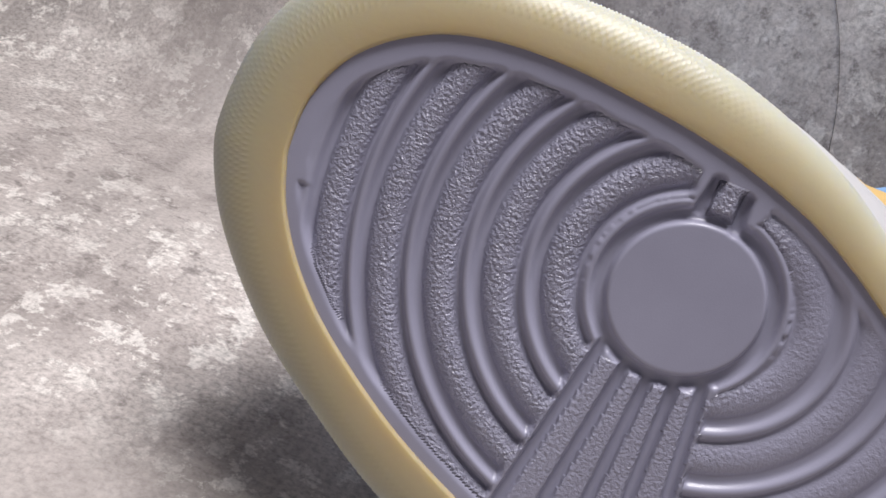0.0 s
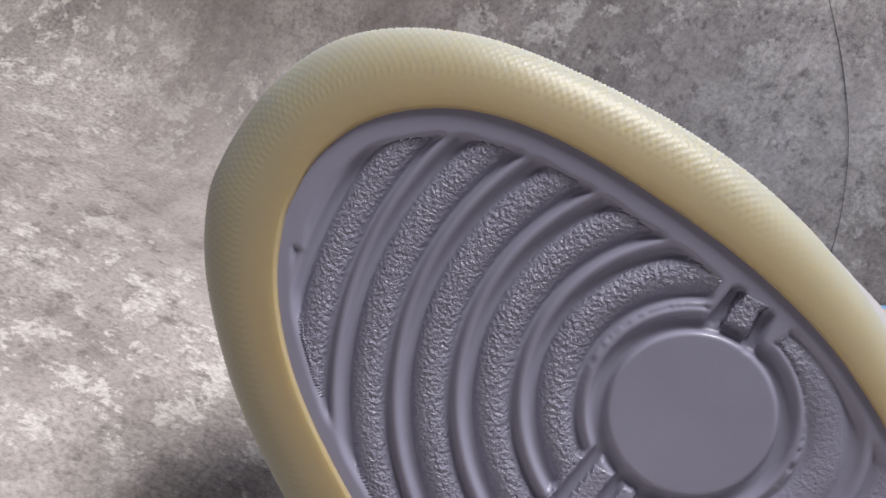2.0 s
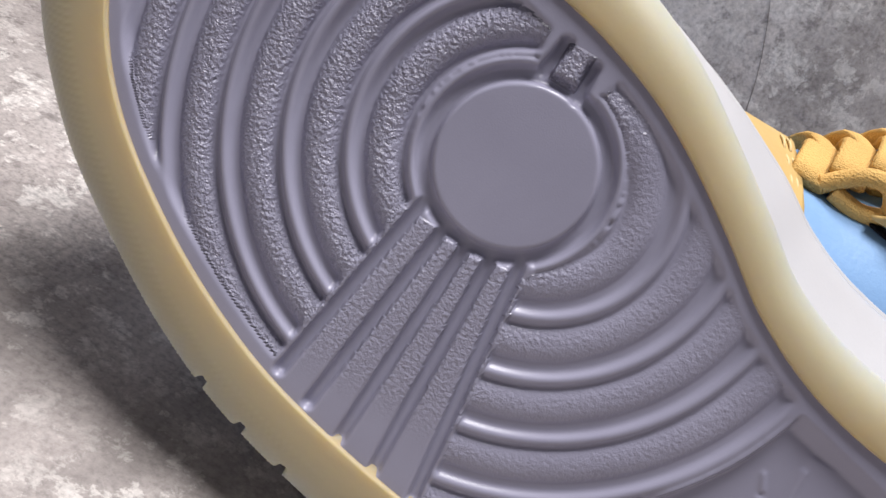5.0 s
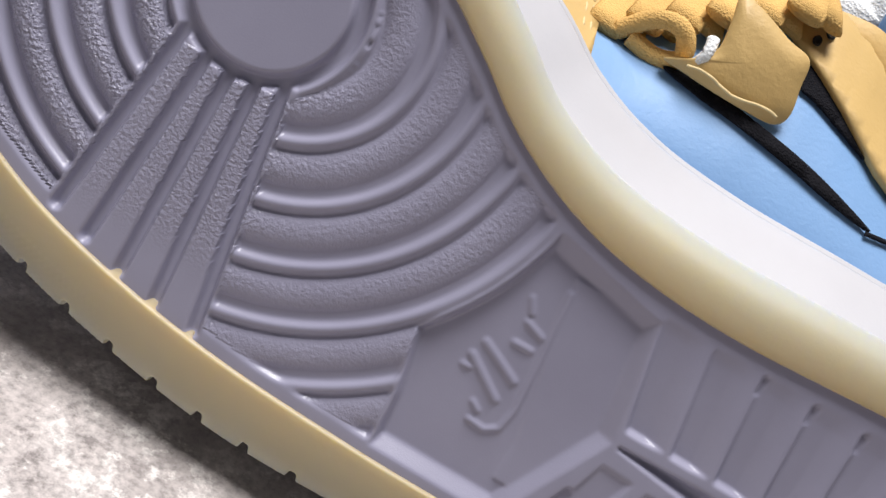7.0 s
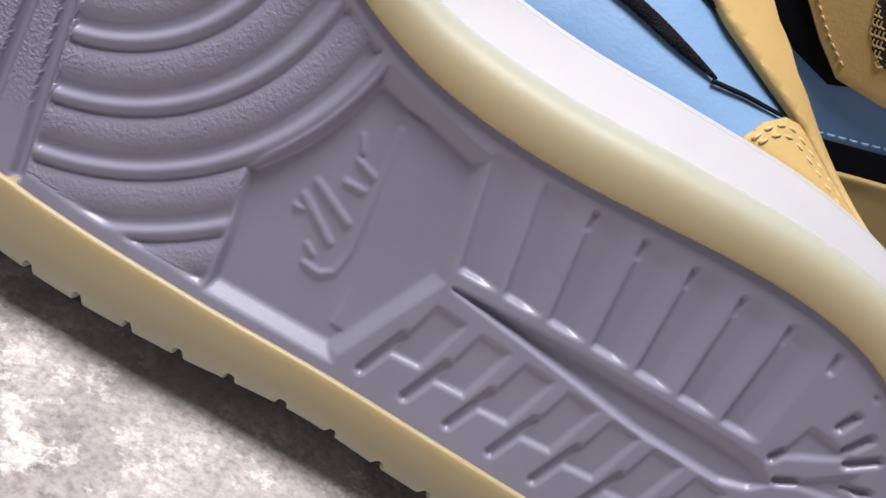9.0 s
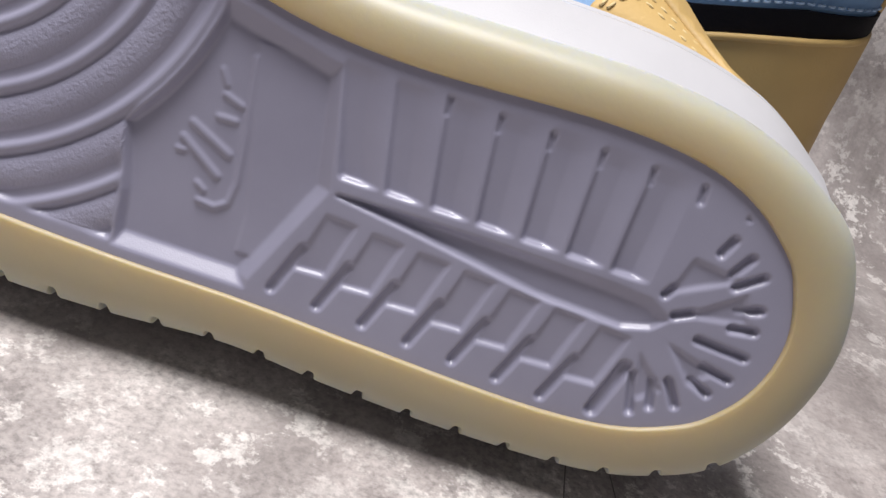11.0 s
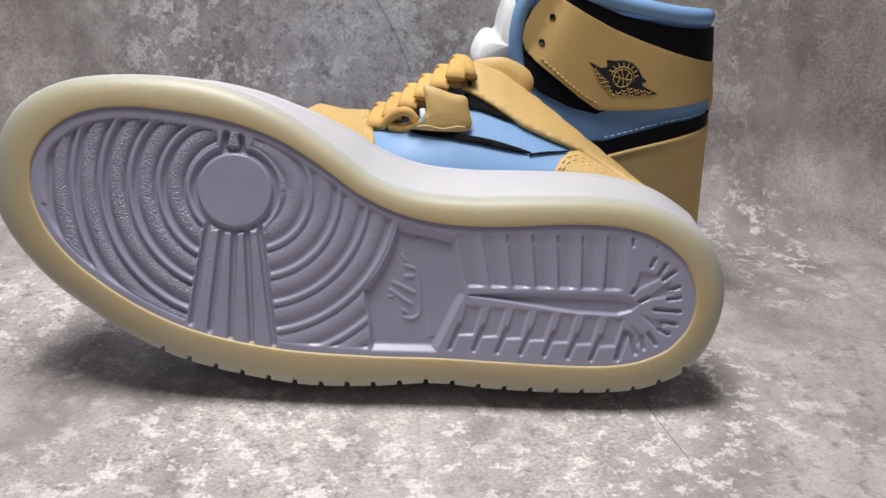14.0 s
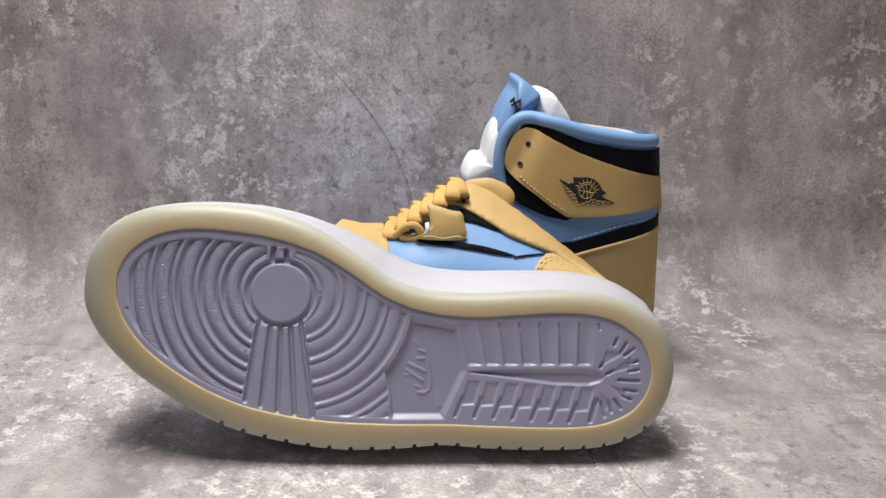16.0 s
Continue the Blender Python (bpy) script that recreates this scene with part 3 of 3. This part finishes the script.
def panel(name, outline, off, thick, mat, parent, kind=None, label="", step=0.0026, side=1, rounded=0.0):
    """An overlay cut to an outline of the side view and laid on the upper."""
    poly = spline(outline, 160) if rounded else np.array(outline, float)
    x0, z0 = poly.min(0)
    x1, z1 = poly.max(0)
    edge = spline(outline, 160) if rounded else np.concatenate([np.linspace(a, b, 14, endpoint=False) for a, b in zip(poly, np.roll(poly, -1, 0))])
    if np.sum(edge[:, 0] * np.roll(edge[:, 1], -1) - edge[:, 1] * np.roll(edge[:, 0], -1)) < 0:
        edge = edge[::-1]
    bm = bmesh.new()
    ring = [bm.verts.new((a, b, 0)) for a, b in edge]
    bm.faces.new(ring)
    for axis, lo, hi in ((0, x0, x1), (1, z0, z1)):
        for c in np.arange(lo + step, hi, step):
            co, no = [0, 0, 0], [0, 0, 0]
            co[axis], no[axis] = c, 1
            bmesh.ops.bisect_plane(bm, geom=bm.verts[:] + bm.edges[:] + bm.faces[:], plane_co=co, plane_no=no)
    bmesh.ops.remove_doubles(bm, verts=bm.verts[:], dist=0.00008)
    bmesh.ops.triangulate(bm, faces=[f for f in bm.faces if len(f.verts) > 4])
    for v in bm.verts:
        x, h = v.co.x, v.co.y
        v.co = upper_point(x, h, side, off, kind)
    if side * 1 < 0:
        bmesh.ops.reverse_faces(bm, faces=bm.faces[:])
    me = bpy.data.meshes.new(name)
    bm.normal_update()
    bm.to_mesh(me)
    bm.free()
    me.materials.append(mat)
    me.polygons.foreach_set("use_smooth", [True] * len(me.polygons))
    ob = new(name, me)
    solid = ob.modifiers.new("thickness", "SOLIDIFY")
    solid.thickness, solid.offset, solid.use_even_offset = thick, (1.0 if kind is STANDING else 1.0), False
    if kind is LYING:
        ob.parent = parent
        return tagged(ob, label) if label else ob
    bev = ob.modifiers.new("edge", "BEVEL")
    bev.width, bev.segments, bev.limit_method, bev.angle_limit = thick * 0.35, 2, "ANGLE", radians(50)
    ob.parent = parent
    return tagged(ob, label) if label else ob


def stitches(parent, path, off, kind=None, mat=None, length=0.0022, gap=0.0012, radius=0.00035):
    """A row of thread along a path of the side view."""
    p = spline(path, 400, False)
    run = np.concatenate(([0], np.cumsum(np.linalg.norm(np.diff(p, axis=0), axis=1))))
    verts, faces = [], []
    s = 0.0
    while s + length < run[-1]:
        pts = []
        for k in range(4):
            q = s + length * k / 3
            x, h = np.interp(q, run, p[:, 0]), np.interp(q, run, p[:, 1])
            pts.append(upper_point(x, h, 1, off + (0.0003 if k in (1, 2) else -0.0002), kind))
        v, f = tube(pts, radius, 5)
        n = len(verts)
        verts += v
        faces += [tuple(i + n for i in q) for q in f]
        s += length + gap
    return part("stitching", verts, faces, mat or THREAD, parent)


def disc_on(parent, name, x, h, radius, off, kind, mat, label=""):
    """A small round hole lining on the side of the upper."""
    rows = []
    for k, (rr, dz) in enumerate([(1.25, 0.0), (1.1, 0.0005), (0.85, 0.0002), (0.3, -0.0003)]):
        rows.append([upper_point(x + radius * rr * math.cos(a), h + radius * rr * math.sin(a), 1, off + dz, kind) for a in (2 * math.pi * i / 16 for i in range(16))])
    v, f = loft(rows)
    f.append(tuple(len(v) - 16 + i for i in range(16)))
    return part(name, v, f, mat, parent, label)


# ---- the shoe on its side ----
def slab(name, outline, y, thick, mat, parent, label="", bow=0.0, count=64):
    """A leather piece cut to an outline over x and z, with a soft edge."""
    p = spline(outline, count)
    c = p.mean(0)
    rows = []
    for shrink, d in ((0.0, y + thick), (1.0, y + thick), (1.03, y + thick * 0.6), (1.03, y + thick * 0.35), (1.0, y), (0.6, y - 0.0002), (0.0, y - 0.0003)):
        q = c + (p - c) * shrink
        rows.append([(a, d + bow * ((a - c[0]) ** 2 + (b - c[1]) ** 2), b) for a, b in q])
    v, f = loft(rows)
    return part(name, v, f, mat, parent, label)


def lying_shoe():
    shoe = new("sneaker")
    shoe.matrix_world = SOLE
    tagged(shoe, "blue and wheat-yellow high-top sneaker lying on its side, lavender sole showing", "shoe", group="pair of sneakers")
    build_tread(shoe)
    build_outsole(shoe)
    build_midsole(shoe)
    build_lying_body(shoe, BLUE, "sky blue leather base of the upper")
    k = LYING
    panel("toe_overlay", [(0.006, 0.024), (0.006, 0.0405), (0.028, 0.0400), (0.045, 0.0385), (0.0530, 0.034), (0.0545, 0.028), (0.0575, 0.016), (0.050, 0.005)], 0.0006, 0.0014, YELLOW, shoe, k, "wheat yellow leather toe overlay")
    for d in (0.0, 0.0018):
        stitches(shoe, [(0.0515 - d, 0.0315), (0.0528 - d, 0.028), (0.0552 - d, 0.021)], 0.0022, k)
    panel("heel_overlay", [(0.1375, 0.000), (0.1385, 0.0095), (0.1415, 0.0140), (0.1465, 0.0172), (0.152, 0.0175), (0.170, 0.0080), (0.2055, -0.004), (0.2055, -0.05), (0.16, -0.02)], 0.0006, 0.0014, YELLOW, shoe, k, "wheat yellow leather heel overlay")
    for d in (0.0, 0.0017):
        stitches(shoe, [(0.1405 + d, 0.0100), (0.1430 + d, 0.0136 - d * 0.5), (0.1470 + d * 0.6, 0.0158 - d), (0.1520, 0.0152 - d), (0.166, 0.0085 - d)], 0.0022, k)
    panel("mesh_inset", [(0.0725, 0.0250), (0.082, 0.0262), (0.092, 0.0252), (0.108, 0.0228), (0.1195, 0.0200), (0.1285, 0.0170), (0.118, 0.0180), (0.106, 0.0202), (0.092, 0.0222), (0.082, 0.0232)], 0.0007, 0.0006, MESH, shoe, k, "black woven mesh stripe", rounded=1)
    panel("seam", [(0.1275, 0.0168), (0.136, 0.0178), (0.1465, 0.0182), (0.1465, 0.0177), (0.136, 0.0170), (0.1275, 0.0160)], 0.0007, 0.0005, BLACK, shoe, k)
    panel("mesh_side", [(0.098, 0.0425), (0.106, 0.0415), (0.118, 0.0355), (0.128, 0.0285), (0.118, 0.0312), (0.106, 0.0352), (0.098, 0.037)], 0.0007, 0.0006, MESH, shoe, k, "black woven mesh beside the eyelets", rounded=1)
    panel("eyestay", [(0.089, 0.060), (0.100, 0.0640), (0.115, 0.060), (0.136, 0.046), (0.16, 0.028), (0.181, 0.012), (0.204, -0.006), (0.200, -0.010), (0.185, -0.0025), (0.168, 0.0075), (0.153, 0.0168), (0.139, 0.0222), (0.125, 0.0280), (0.112, 0.0362), (0.103, 0.0412), (0.094, 0.0455), (0.089, 0.050)], 0.0010, 0.0020, YELLOW, shoe, k, "wheat yellow leather eyelet strip")
    disc_on(shoe, "eyelet", 0.1025, 0.0490, 0.0010, 0.0030, k, INK)
    disc_on(shoe, "eyelet", 0.1000, 0.0460, 0.0009, 0.0030, k, INK)
    slab("ankle_flap", [(0.100, 0.046), (0.102, 0.058), (0.112, 0.0610), (0.120, 0.0605), (0.129, 0.0560), (0.1325, 0.050), (0.130, 0.042), (0.126, 0.036), (0.11, 0.036)], 0.074, 0.003, YELLOW, shoe, "shaded wheat yellow ankle flap")
    # laces: flat crossings over the instep, then the loose leather tag
    for i in range(6):
        s = i / 5
        x, z = 0.0585 + 0.036 * s, 0.0315 + 0.0235 * s
        for q, lean in ((0, 0.006), (1, -0.005)):
            path = []
            for j in range(9):
                t = j / 8
                path.append((x + lean * (t - 0.3) + 0.003 * q, 0.043 + 0.030 * t + 0.004 * q, z - 0.005 + 0.0085 * math.sin(math.pi * min(1, t * 0.9)) + 0.0016 * q))
            v, f = tube(path, 0.0046, 12, 0.36)
            part("lace", v, f, LACE, shoe)
    loop = [(0.060, 0.044, 0.0275), (0.066, 0.040, 0.0335), (0.072, 0.039, 0.034), (0.075, 0.041, 0.029), (0.070, 0.042, 0.0265), (0.063, 0.043, 0.0275)]
    v, f = tube([tuple(q) for q in spline(loop, 40, False)], 0.0022, 8)
    part("lace", v, f, LACE, shoe)
    v, f = tube([tuple(q) for q in spline([(0.0775, 0.037, 0.029), (0.0785, 0.0355, 0.032), (0.0782, 0.037, 0.0355)], 12, False)], 0.0014, 8)
    part("lace_tip", v, f, PADDED, shoe, "white lace tip")
    slab("leather_tag", [(0.0800, 0.0335), (0.0795, 0.0400), (0.0785, 0.0460), (0.0830, 0.0455), (0.0915, 0.0428), (0.0975, 0.0415), (0.0990, 0.0360), (0.1005, 0.0300), (0.0985, 0.0268), (0.092, 0.0262), (0.084, 0.0262), (0.0765, 0.0266), (0.0715, 0.0272), (0.0760, 0.0295)], 0.0345, 0.0022, YELLOW, shoe, "wheat yellow leather tag tied to the laces", 9.0, 90)
    v, f = tube([(0.076 + 0.022 * t, 0.0340 + 0.0004 * math.sin(t * 40), 0.0278 + 0.0006 * math.sin(t * 9)) for t in np.linspace(0, 1, 40)], 0.00035, 5)
    part("stitching", v, f, THREAD, shoe)
    return shoe


lying_shoe()


# ---- the upright shoe ----
def mirrored(ob):
    """Turns a part built for the other foot over."""
    for v in ob.data.vertices:
        v.co.z = -v.co.z
    ob.data.flip_normals()


MID = 0.041


def puff(name, outline, half, mat, parent, label="", mid=MID, sharp=3.0):
    """A stuffed pad with the given outline in the side view."""
    p = spline(outline, 72)
    c = p.mean(0)
    rows = []
    for t in np.linspace(-1, 1, 25):
        k = max(0.0, 1 - abs(t) ** sharp) ** (1 / 2.2)
        rows.append([(a, b, mid + half * t) for a, b in c + (p - c) * ((0.55 + 0.45 * k if sharp < 5 else 0.93 + 0.07 * k) if abs(t) < 1 else 0.0)])
    v, f = loft(rows)
    return part(name, v, f, mat, parent, label)


def roll_on(name, path, radius, off, mat, parent, label="", side=1):
    """A soft roll laid along the side of the upright upper."""
    p = spline(path, 70, False)
    v, f = tube([upper_point(x, h, side, off, STANDING) for x, h in p], radius, 10)
    return part(name, v, f, mat, parent, label)


def emblem(parent):
    """Plain winged badge: a dark cut-out shape with thin lines over it."""
    k = STANDING
    cx, cz = 0.1520, 0.1215
    shape = [(-0.0185, 0.0085), (-0.0120, 0.0052), (-0.0088, 0.0060), (-0.0094, 0.0098), (-0.0050, 0.0094), (0.0, 0.0098), (0.0050, 0.0082), (0.0085, 0.0048),
             (0.0106, 0.0010), (0.0134, -0.0012), (0.0108, -0.0026), (0.0116, -0.0042), (0.0200, -0.0082), (0.0120, -0.0094), (0.0040, -0.0096), (-0.0030, -0.0090),
             (-0.0085, -0.0066), (-0.0124, -0.0020), (-0.0150, 0.0030)]
    plate = panel("emblem", [(cx + a, cz + 0.9 * c) for a, c in shape], 0.0032, 0.0003, INK, parent, k, "black stamped winged badge", 0.0016)
    ring = lambda r, a0, a1, n: [(r * math.cos(radians(a0 + (a1 - a0) * i / n)), r * math.sin(radians(a0 + (a1 - a0) * i / n))) for i in range(n + 1)]
    lines = [ring(0.0050, 0, 360, 28), [(-0.0049, 0.0010), (0, -0.0003), (0.0049, -0.0010)], [(-0.0009, 0.0049), (0.0004, 0), (0.0008, -0.0049)],
             [(-0.0034, 0.0036), (-0.0014, 0), (-0.0030, -0.0040)], [(0.0034, 0.0036), (0.0021, 0), (0.0034, -0.0036)], ring(0.0062, -12, 168, 18)]
    for i in range(8):
        a = radians(8 + 20 * i)
        lines.append([(0.0067 * math.cos(a), 0.0067 * math.sin(a)), (0.0086 * math.cos(a + 0.06), 0.0086 * math.sin(a + 0.06))])
    for j in range(4):
        for i in range(4):
            u, w = -0.0162 + 0.0024 * i + 0.0012 * j, 0.0058 - 0.0022 * i - 0.0024 * j
            if u > -0.0058 - 0.0004 * j and w > -0.004:
                continue
            lines.append([(u, w), (u + 0.0004, w - 0.0014), (u + 0.0018, w - 0.0016)])
        for i in range(4):
            u, w = 0.0030 + 0.0036 * i - 0.0030 * j, -0.0052 - 0.0006 * i - 0.0012 * j
            if w < -0.0088:
                continue
            lines.append([(u, w), (u + 0.0014, w - 0.0010), (u + 0.0028, w - 0.0001)])
    verts, faces = [], []
    for q in lines:
        v, f = tube([upper_point(cx + x, cz + 0.9 * h, 1, 0.0036, k) for x, h in spline(q, 14, False)], 0.00026, 4)
        n = len(verts)
        verts += v
        faces += [tuple(i + n for i in g) for g in f]
    return part("line_work", verts, faces, YELLOW, plate, "thin wheat yellow lines")


def standing_shoe():
    shoe = new("sneaker")
    shoe.matrix_world = pose(0.0346, 0.181, 0.001, 90, 0, 0) @ Matrix.Diagonal((0.96, 1.035, 1.0, 1.0))
    tagged(shoe, "blue, black and wheat-yellow high-top sneaker standing upright with white padded tongue", "shoe", group="pair of sneakers")
    for ob in (build_outsole(shoe), build_midsole(shoe)):
        mirrored(ob)
    build_body(shoe, STANDING, BLUE, "sky blue leather base of the upper")
    k = STANDING
    panel("collar_lining", [(0.102, 0.148), (0.108, 0.1590), (0.114, 0.1612), (0.126, 0.1592), (0.150, 0.1515), (0.175, 0.1470), (0.2045, 0.1448), (0.2062, 0.125), (0.18, 0.129), (0.15, 0.137), (0.12, 0.150)], 0.0006, 0.0012, BLACK, shoe, k, "black satin collar panel")
    panel("ankle_lining", [(0.096, 0.139), (0.110, 0.128), (0.126, 0.1165), (0.143, 0.1062), (0.150, 0.1065), (0.140, 0.1025), (0.126, 0.1055), (0.110, 0.112), (0.097, 0.120)], 0.0006, 0.0008, BLACK, shoe, k, "black satin under the ankle flap")
    panel("collar_flap", [(0.098, 0.138), (0.0990, 0.145), (0.1025, 0.1525), (0.1065, 0.1572), (0.1115, 0.1592), (0.118, 0.1580), (0.130, 0.1520), (0.145, 0.1452), (0.160, 0.1400), (0.175, 0.1355), (0.192, 0.1310), (0.2058, 0.1275), (0.2068, 0.1100), (0.19, 0.1078), (0.170, 0.1058), (0.154, 0.1050), (0.1405, 0.1050), (0.130, 0.1110), (0.118, 0.1195), (0.106, 0.1275), (0.100, 0.1330)], 0.0014, 0.0018, YELLOW, shoe, k, "wheat yellow leather ankle flap with eyelets")
    stitches(shoe, [(0.108, 0.1295), (0.118, 0.1222), (0.130, 0.1138), (0.1415, 0.1075)], 0.0034, k, YELLOW, 0.0016, 0.0012)
    for x, h in ((0.1128, 0.1494), (0.1080, 0.1371)):
        disc_on(shoe, "eyelet", x, h, 0.0013, 0.0038, k, INK)
    emblem(shoe)
    panel("black_band", [(0.128, 0.0880), (0.146, 0.0890), (0.160, 0.0925), (0.180, 0.0975), (0.2095, 0.1010), (0.2105, 0.0930), (0.19, 0.0890), (0.17, 0.0850), (0.15, 0.0800), (0.13, 0.0740)], 0.0006, 0.0010, BLACK, shoe, k, "black satin heel band")
    stitches(shoe, [(0.146, 0.0905), (0.160, 0.0942), (0.180, 0.0992), (0.2085, 0.1027)], 0.0010, k, BLUE_THREAD, 0.0022, 0.0012, 0.0004)
    panel("heel_panel", [(0.130, 0.0745), (0.150, 0.0808), (0.170, 0.0858), (0.19, 0.0898), (0.2108, 0.0938), (0.2125, 0.060), (0.2130, 0.034), (0.17, 0.033), (0.128, 0.033)], 0.0008, 0.0018, YELLOW, shoe, k, "wheat yellow leather heel panel")
    roll_on("piping", [(0.132, 0.0755), (0.150, 0.0812), (0.170, 0.0862), (0.19, 0.0902), (0.2085, 0.0935), (0.2105, 0.0970), (0.2100, 0.1040), (0.2090, 0.1110)], 0.0011, 0.0026, YELLOW, shoe)
    roll_on("heel_tab", [(0.2085, 0.0900), (0.2125, 0.0985), (0.2130, 0.1080), (0.2110, 0.1150), (0.2080, 0.1165)], 0.0016, 0.0005, YELLOW, shoe, "raised wheat yellow seam end at the heel")
    roll_on("collar_roll", [(0.0990, 0.116), (0.0958, 0.128), (0.0948, 0.140), (0.0972, 0.1530), (0.1040, 0.1620), (0.1130, 0.1650), (0.130, 0.1622), (0.150, 0.1575), (0.175, 0.1535), (0.198, 0.1510)], 0.0040, 0.0005, BLUE, shoe, "sky blue padded collar roll")
    roll_on("lining_roll", [(0.112, 0.140), (0.118, 0.1480), (0.130, 0.1515), (0.150, 0.1500), (0.175, 0.1475), (0.196, 0.1450), (0.200, 0.140)], 0.0036, -0.006, LINING, shoe, "pale padded inner collar", side=-1)
    puff("tongue", [(0.0968, 0.1605), (0.0906, 0.1542), (0.0871, 0.1444), (0.0853, 0.1359), (0.0784, 0.1355), (0.0737, 0.1289), (0.0734, 0.1214), (0.0855, 0.1114), (0.1003, 0.1116), (0.1017, 0.1290), (0.1024, 0.1432), (0.1047, 0.1544)], 0.026, PADDED, shoe, "white padded terry tongue")
    puff("tongue_pad", [(0.1184, 0.1769), (0.1231, 0.1797), (0.1321, 0.1766), (0.1356, 0.1728), (0.1417, 0.1652), (0.1446, 0.1592), (0.1437, 0.1525), (0.1148, 0.1521), (0.1130, 0.1643), (0.1176, 0.1704)], 0.024, PADDED, shoe, "white padded back of the tongue")
    puff("tongue_lining", [(0.1207, 0.1786), (0.1301, 0.1754), (0.1373, 0.1709), (0.1393, 0.1669), (0.1342, 0.1651), (0.1256, 0.1730)], 0.020, LINING, shoe, "pale inner edge of the tongue", MID - 0.006)
    puff("tongue_label", [(0.1059, 0.1851), (0.1097, 0.1856), (0.1164, 0.1815), (0.1210, 0.1767), (0.1156, 0.1675), (0.1094, 0.1603), (0.0982, 0.1524), (0.0937, 0.1557), (0.0996, 0.1705), (0.1051, 0.1792)], 0.0275, BLUE, shoe, "sky blue fabric tongue label with small print", sharp=8.0)
    verts, faces = [], []
    cx, cz = 0.1026, 0.1693
    for a, b in (((-0.001, 0.002), (0.005, 0.006)), ((0.000, 0.006), (0.003, -0.001)), ((0.001, -0.003), (0.003, 0.000)), ((0.003, -0.002), (0.005, 0.001)), ((-0.002, 0.004), (0.001, 0.007))):
        a, b = (cx + a[0], cz + a[1]), (cx + b[0], cz + b[1])
        v, f = tube([(a[0] + (b[0] - a[0]) * t, a[1] + (b[1] - a[1]) * t, MID + 0.0277) for t in np.linspace(0, 1, 5)], 0.0008, 6)
        n = len(verts)
        verts += v
        faces += [tuple(i + n for i in g) for g in f]
    part("print", verts, faces, INK, shoe, "small black print bars")
    return shoe


standing_shoe()
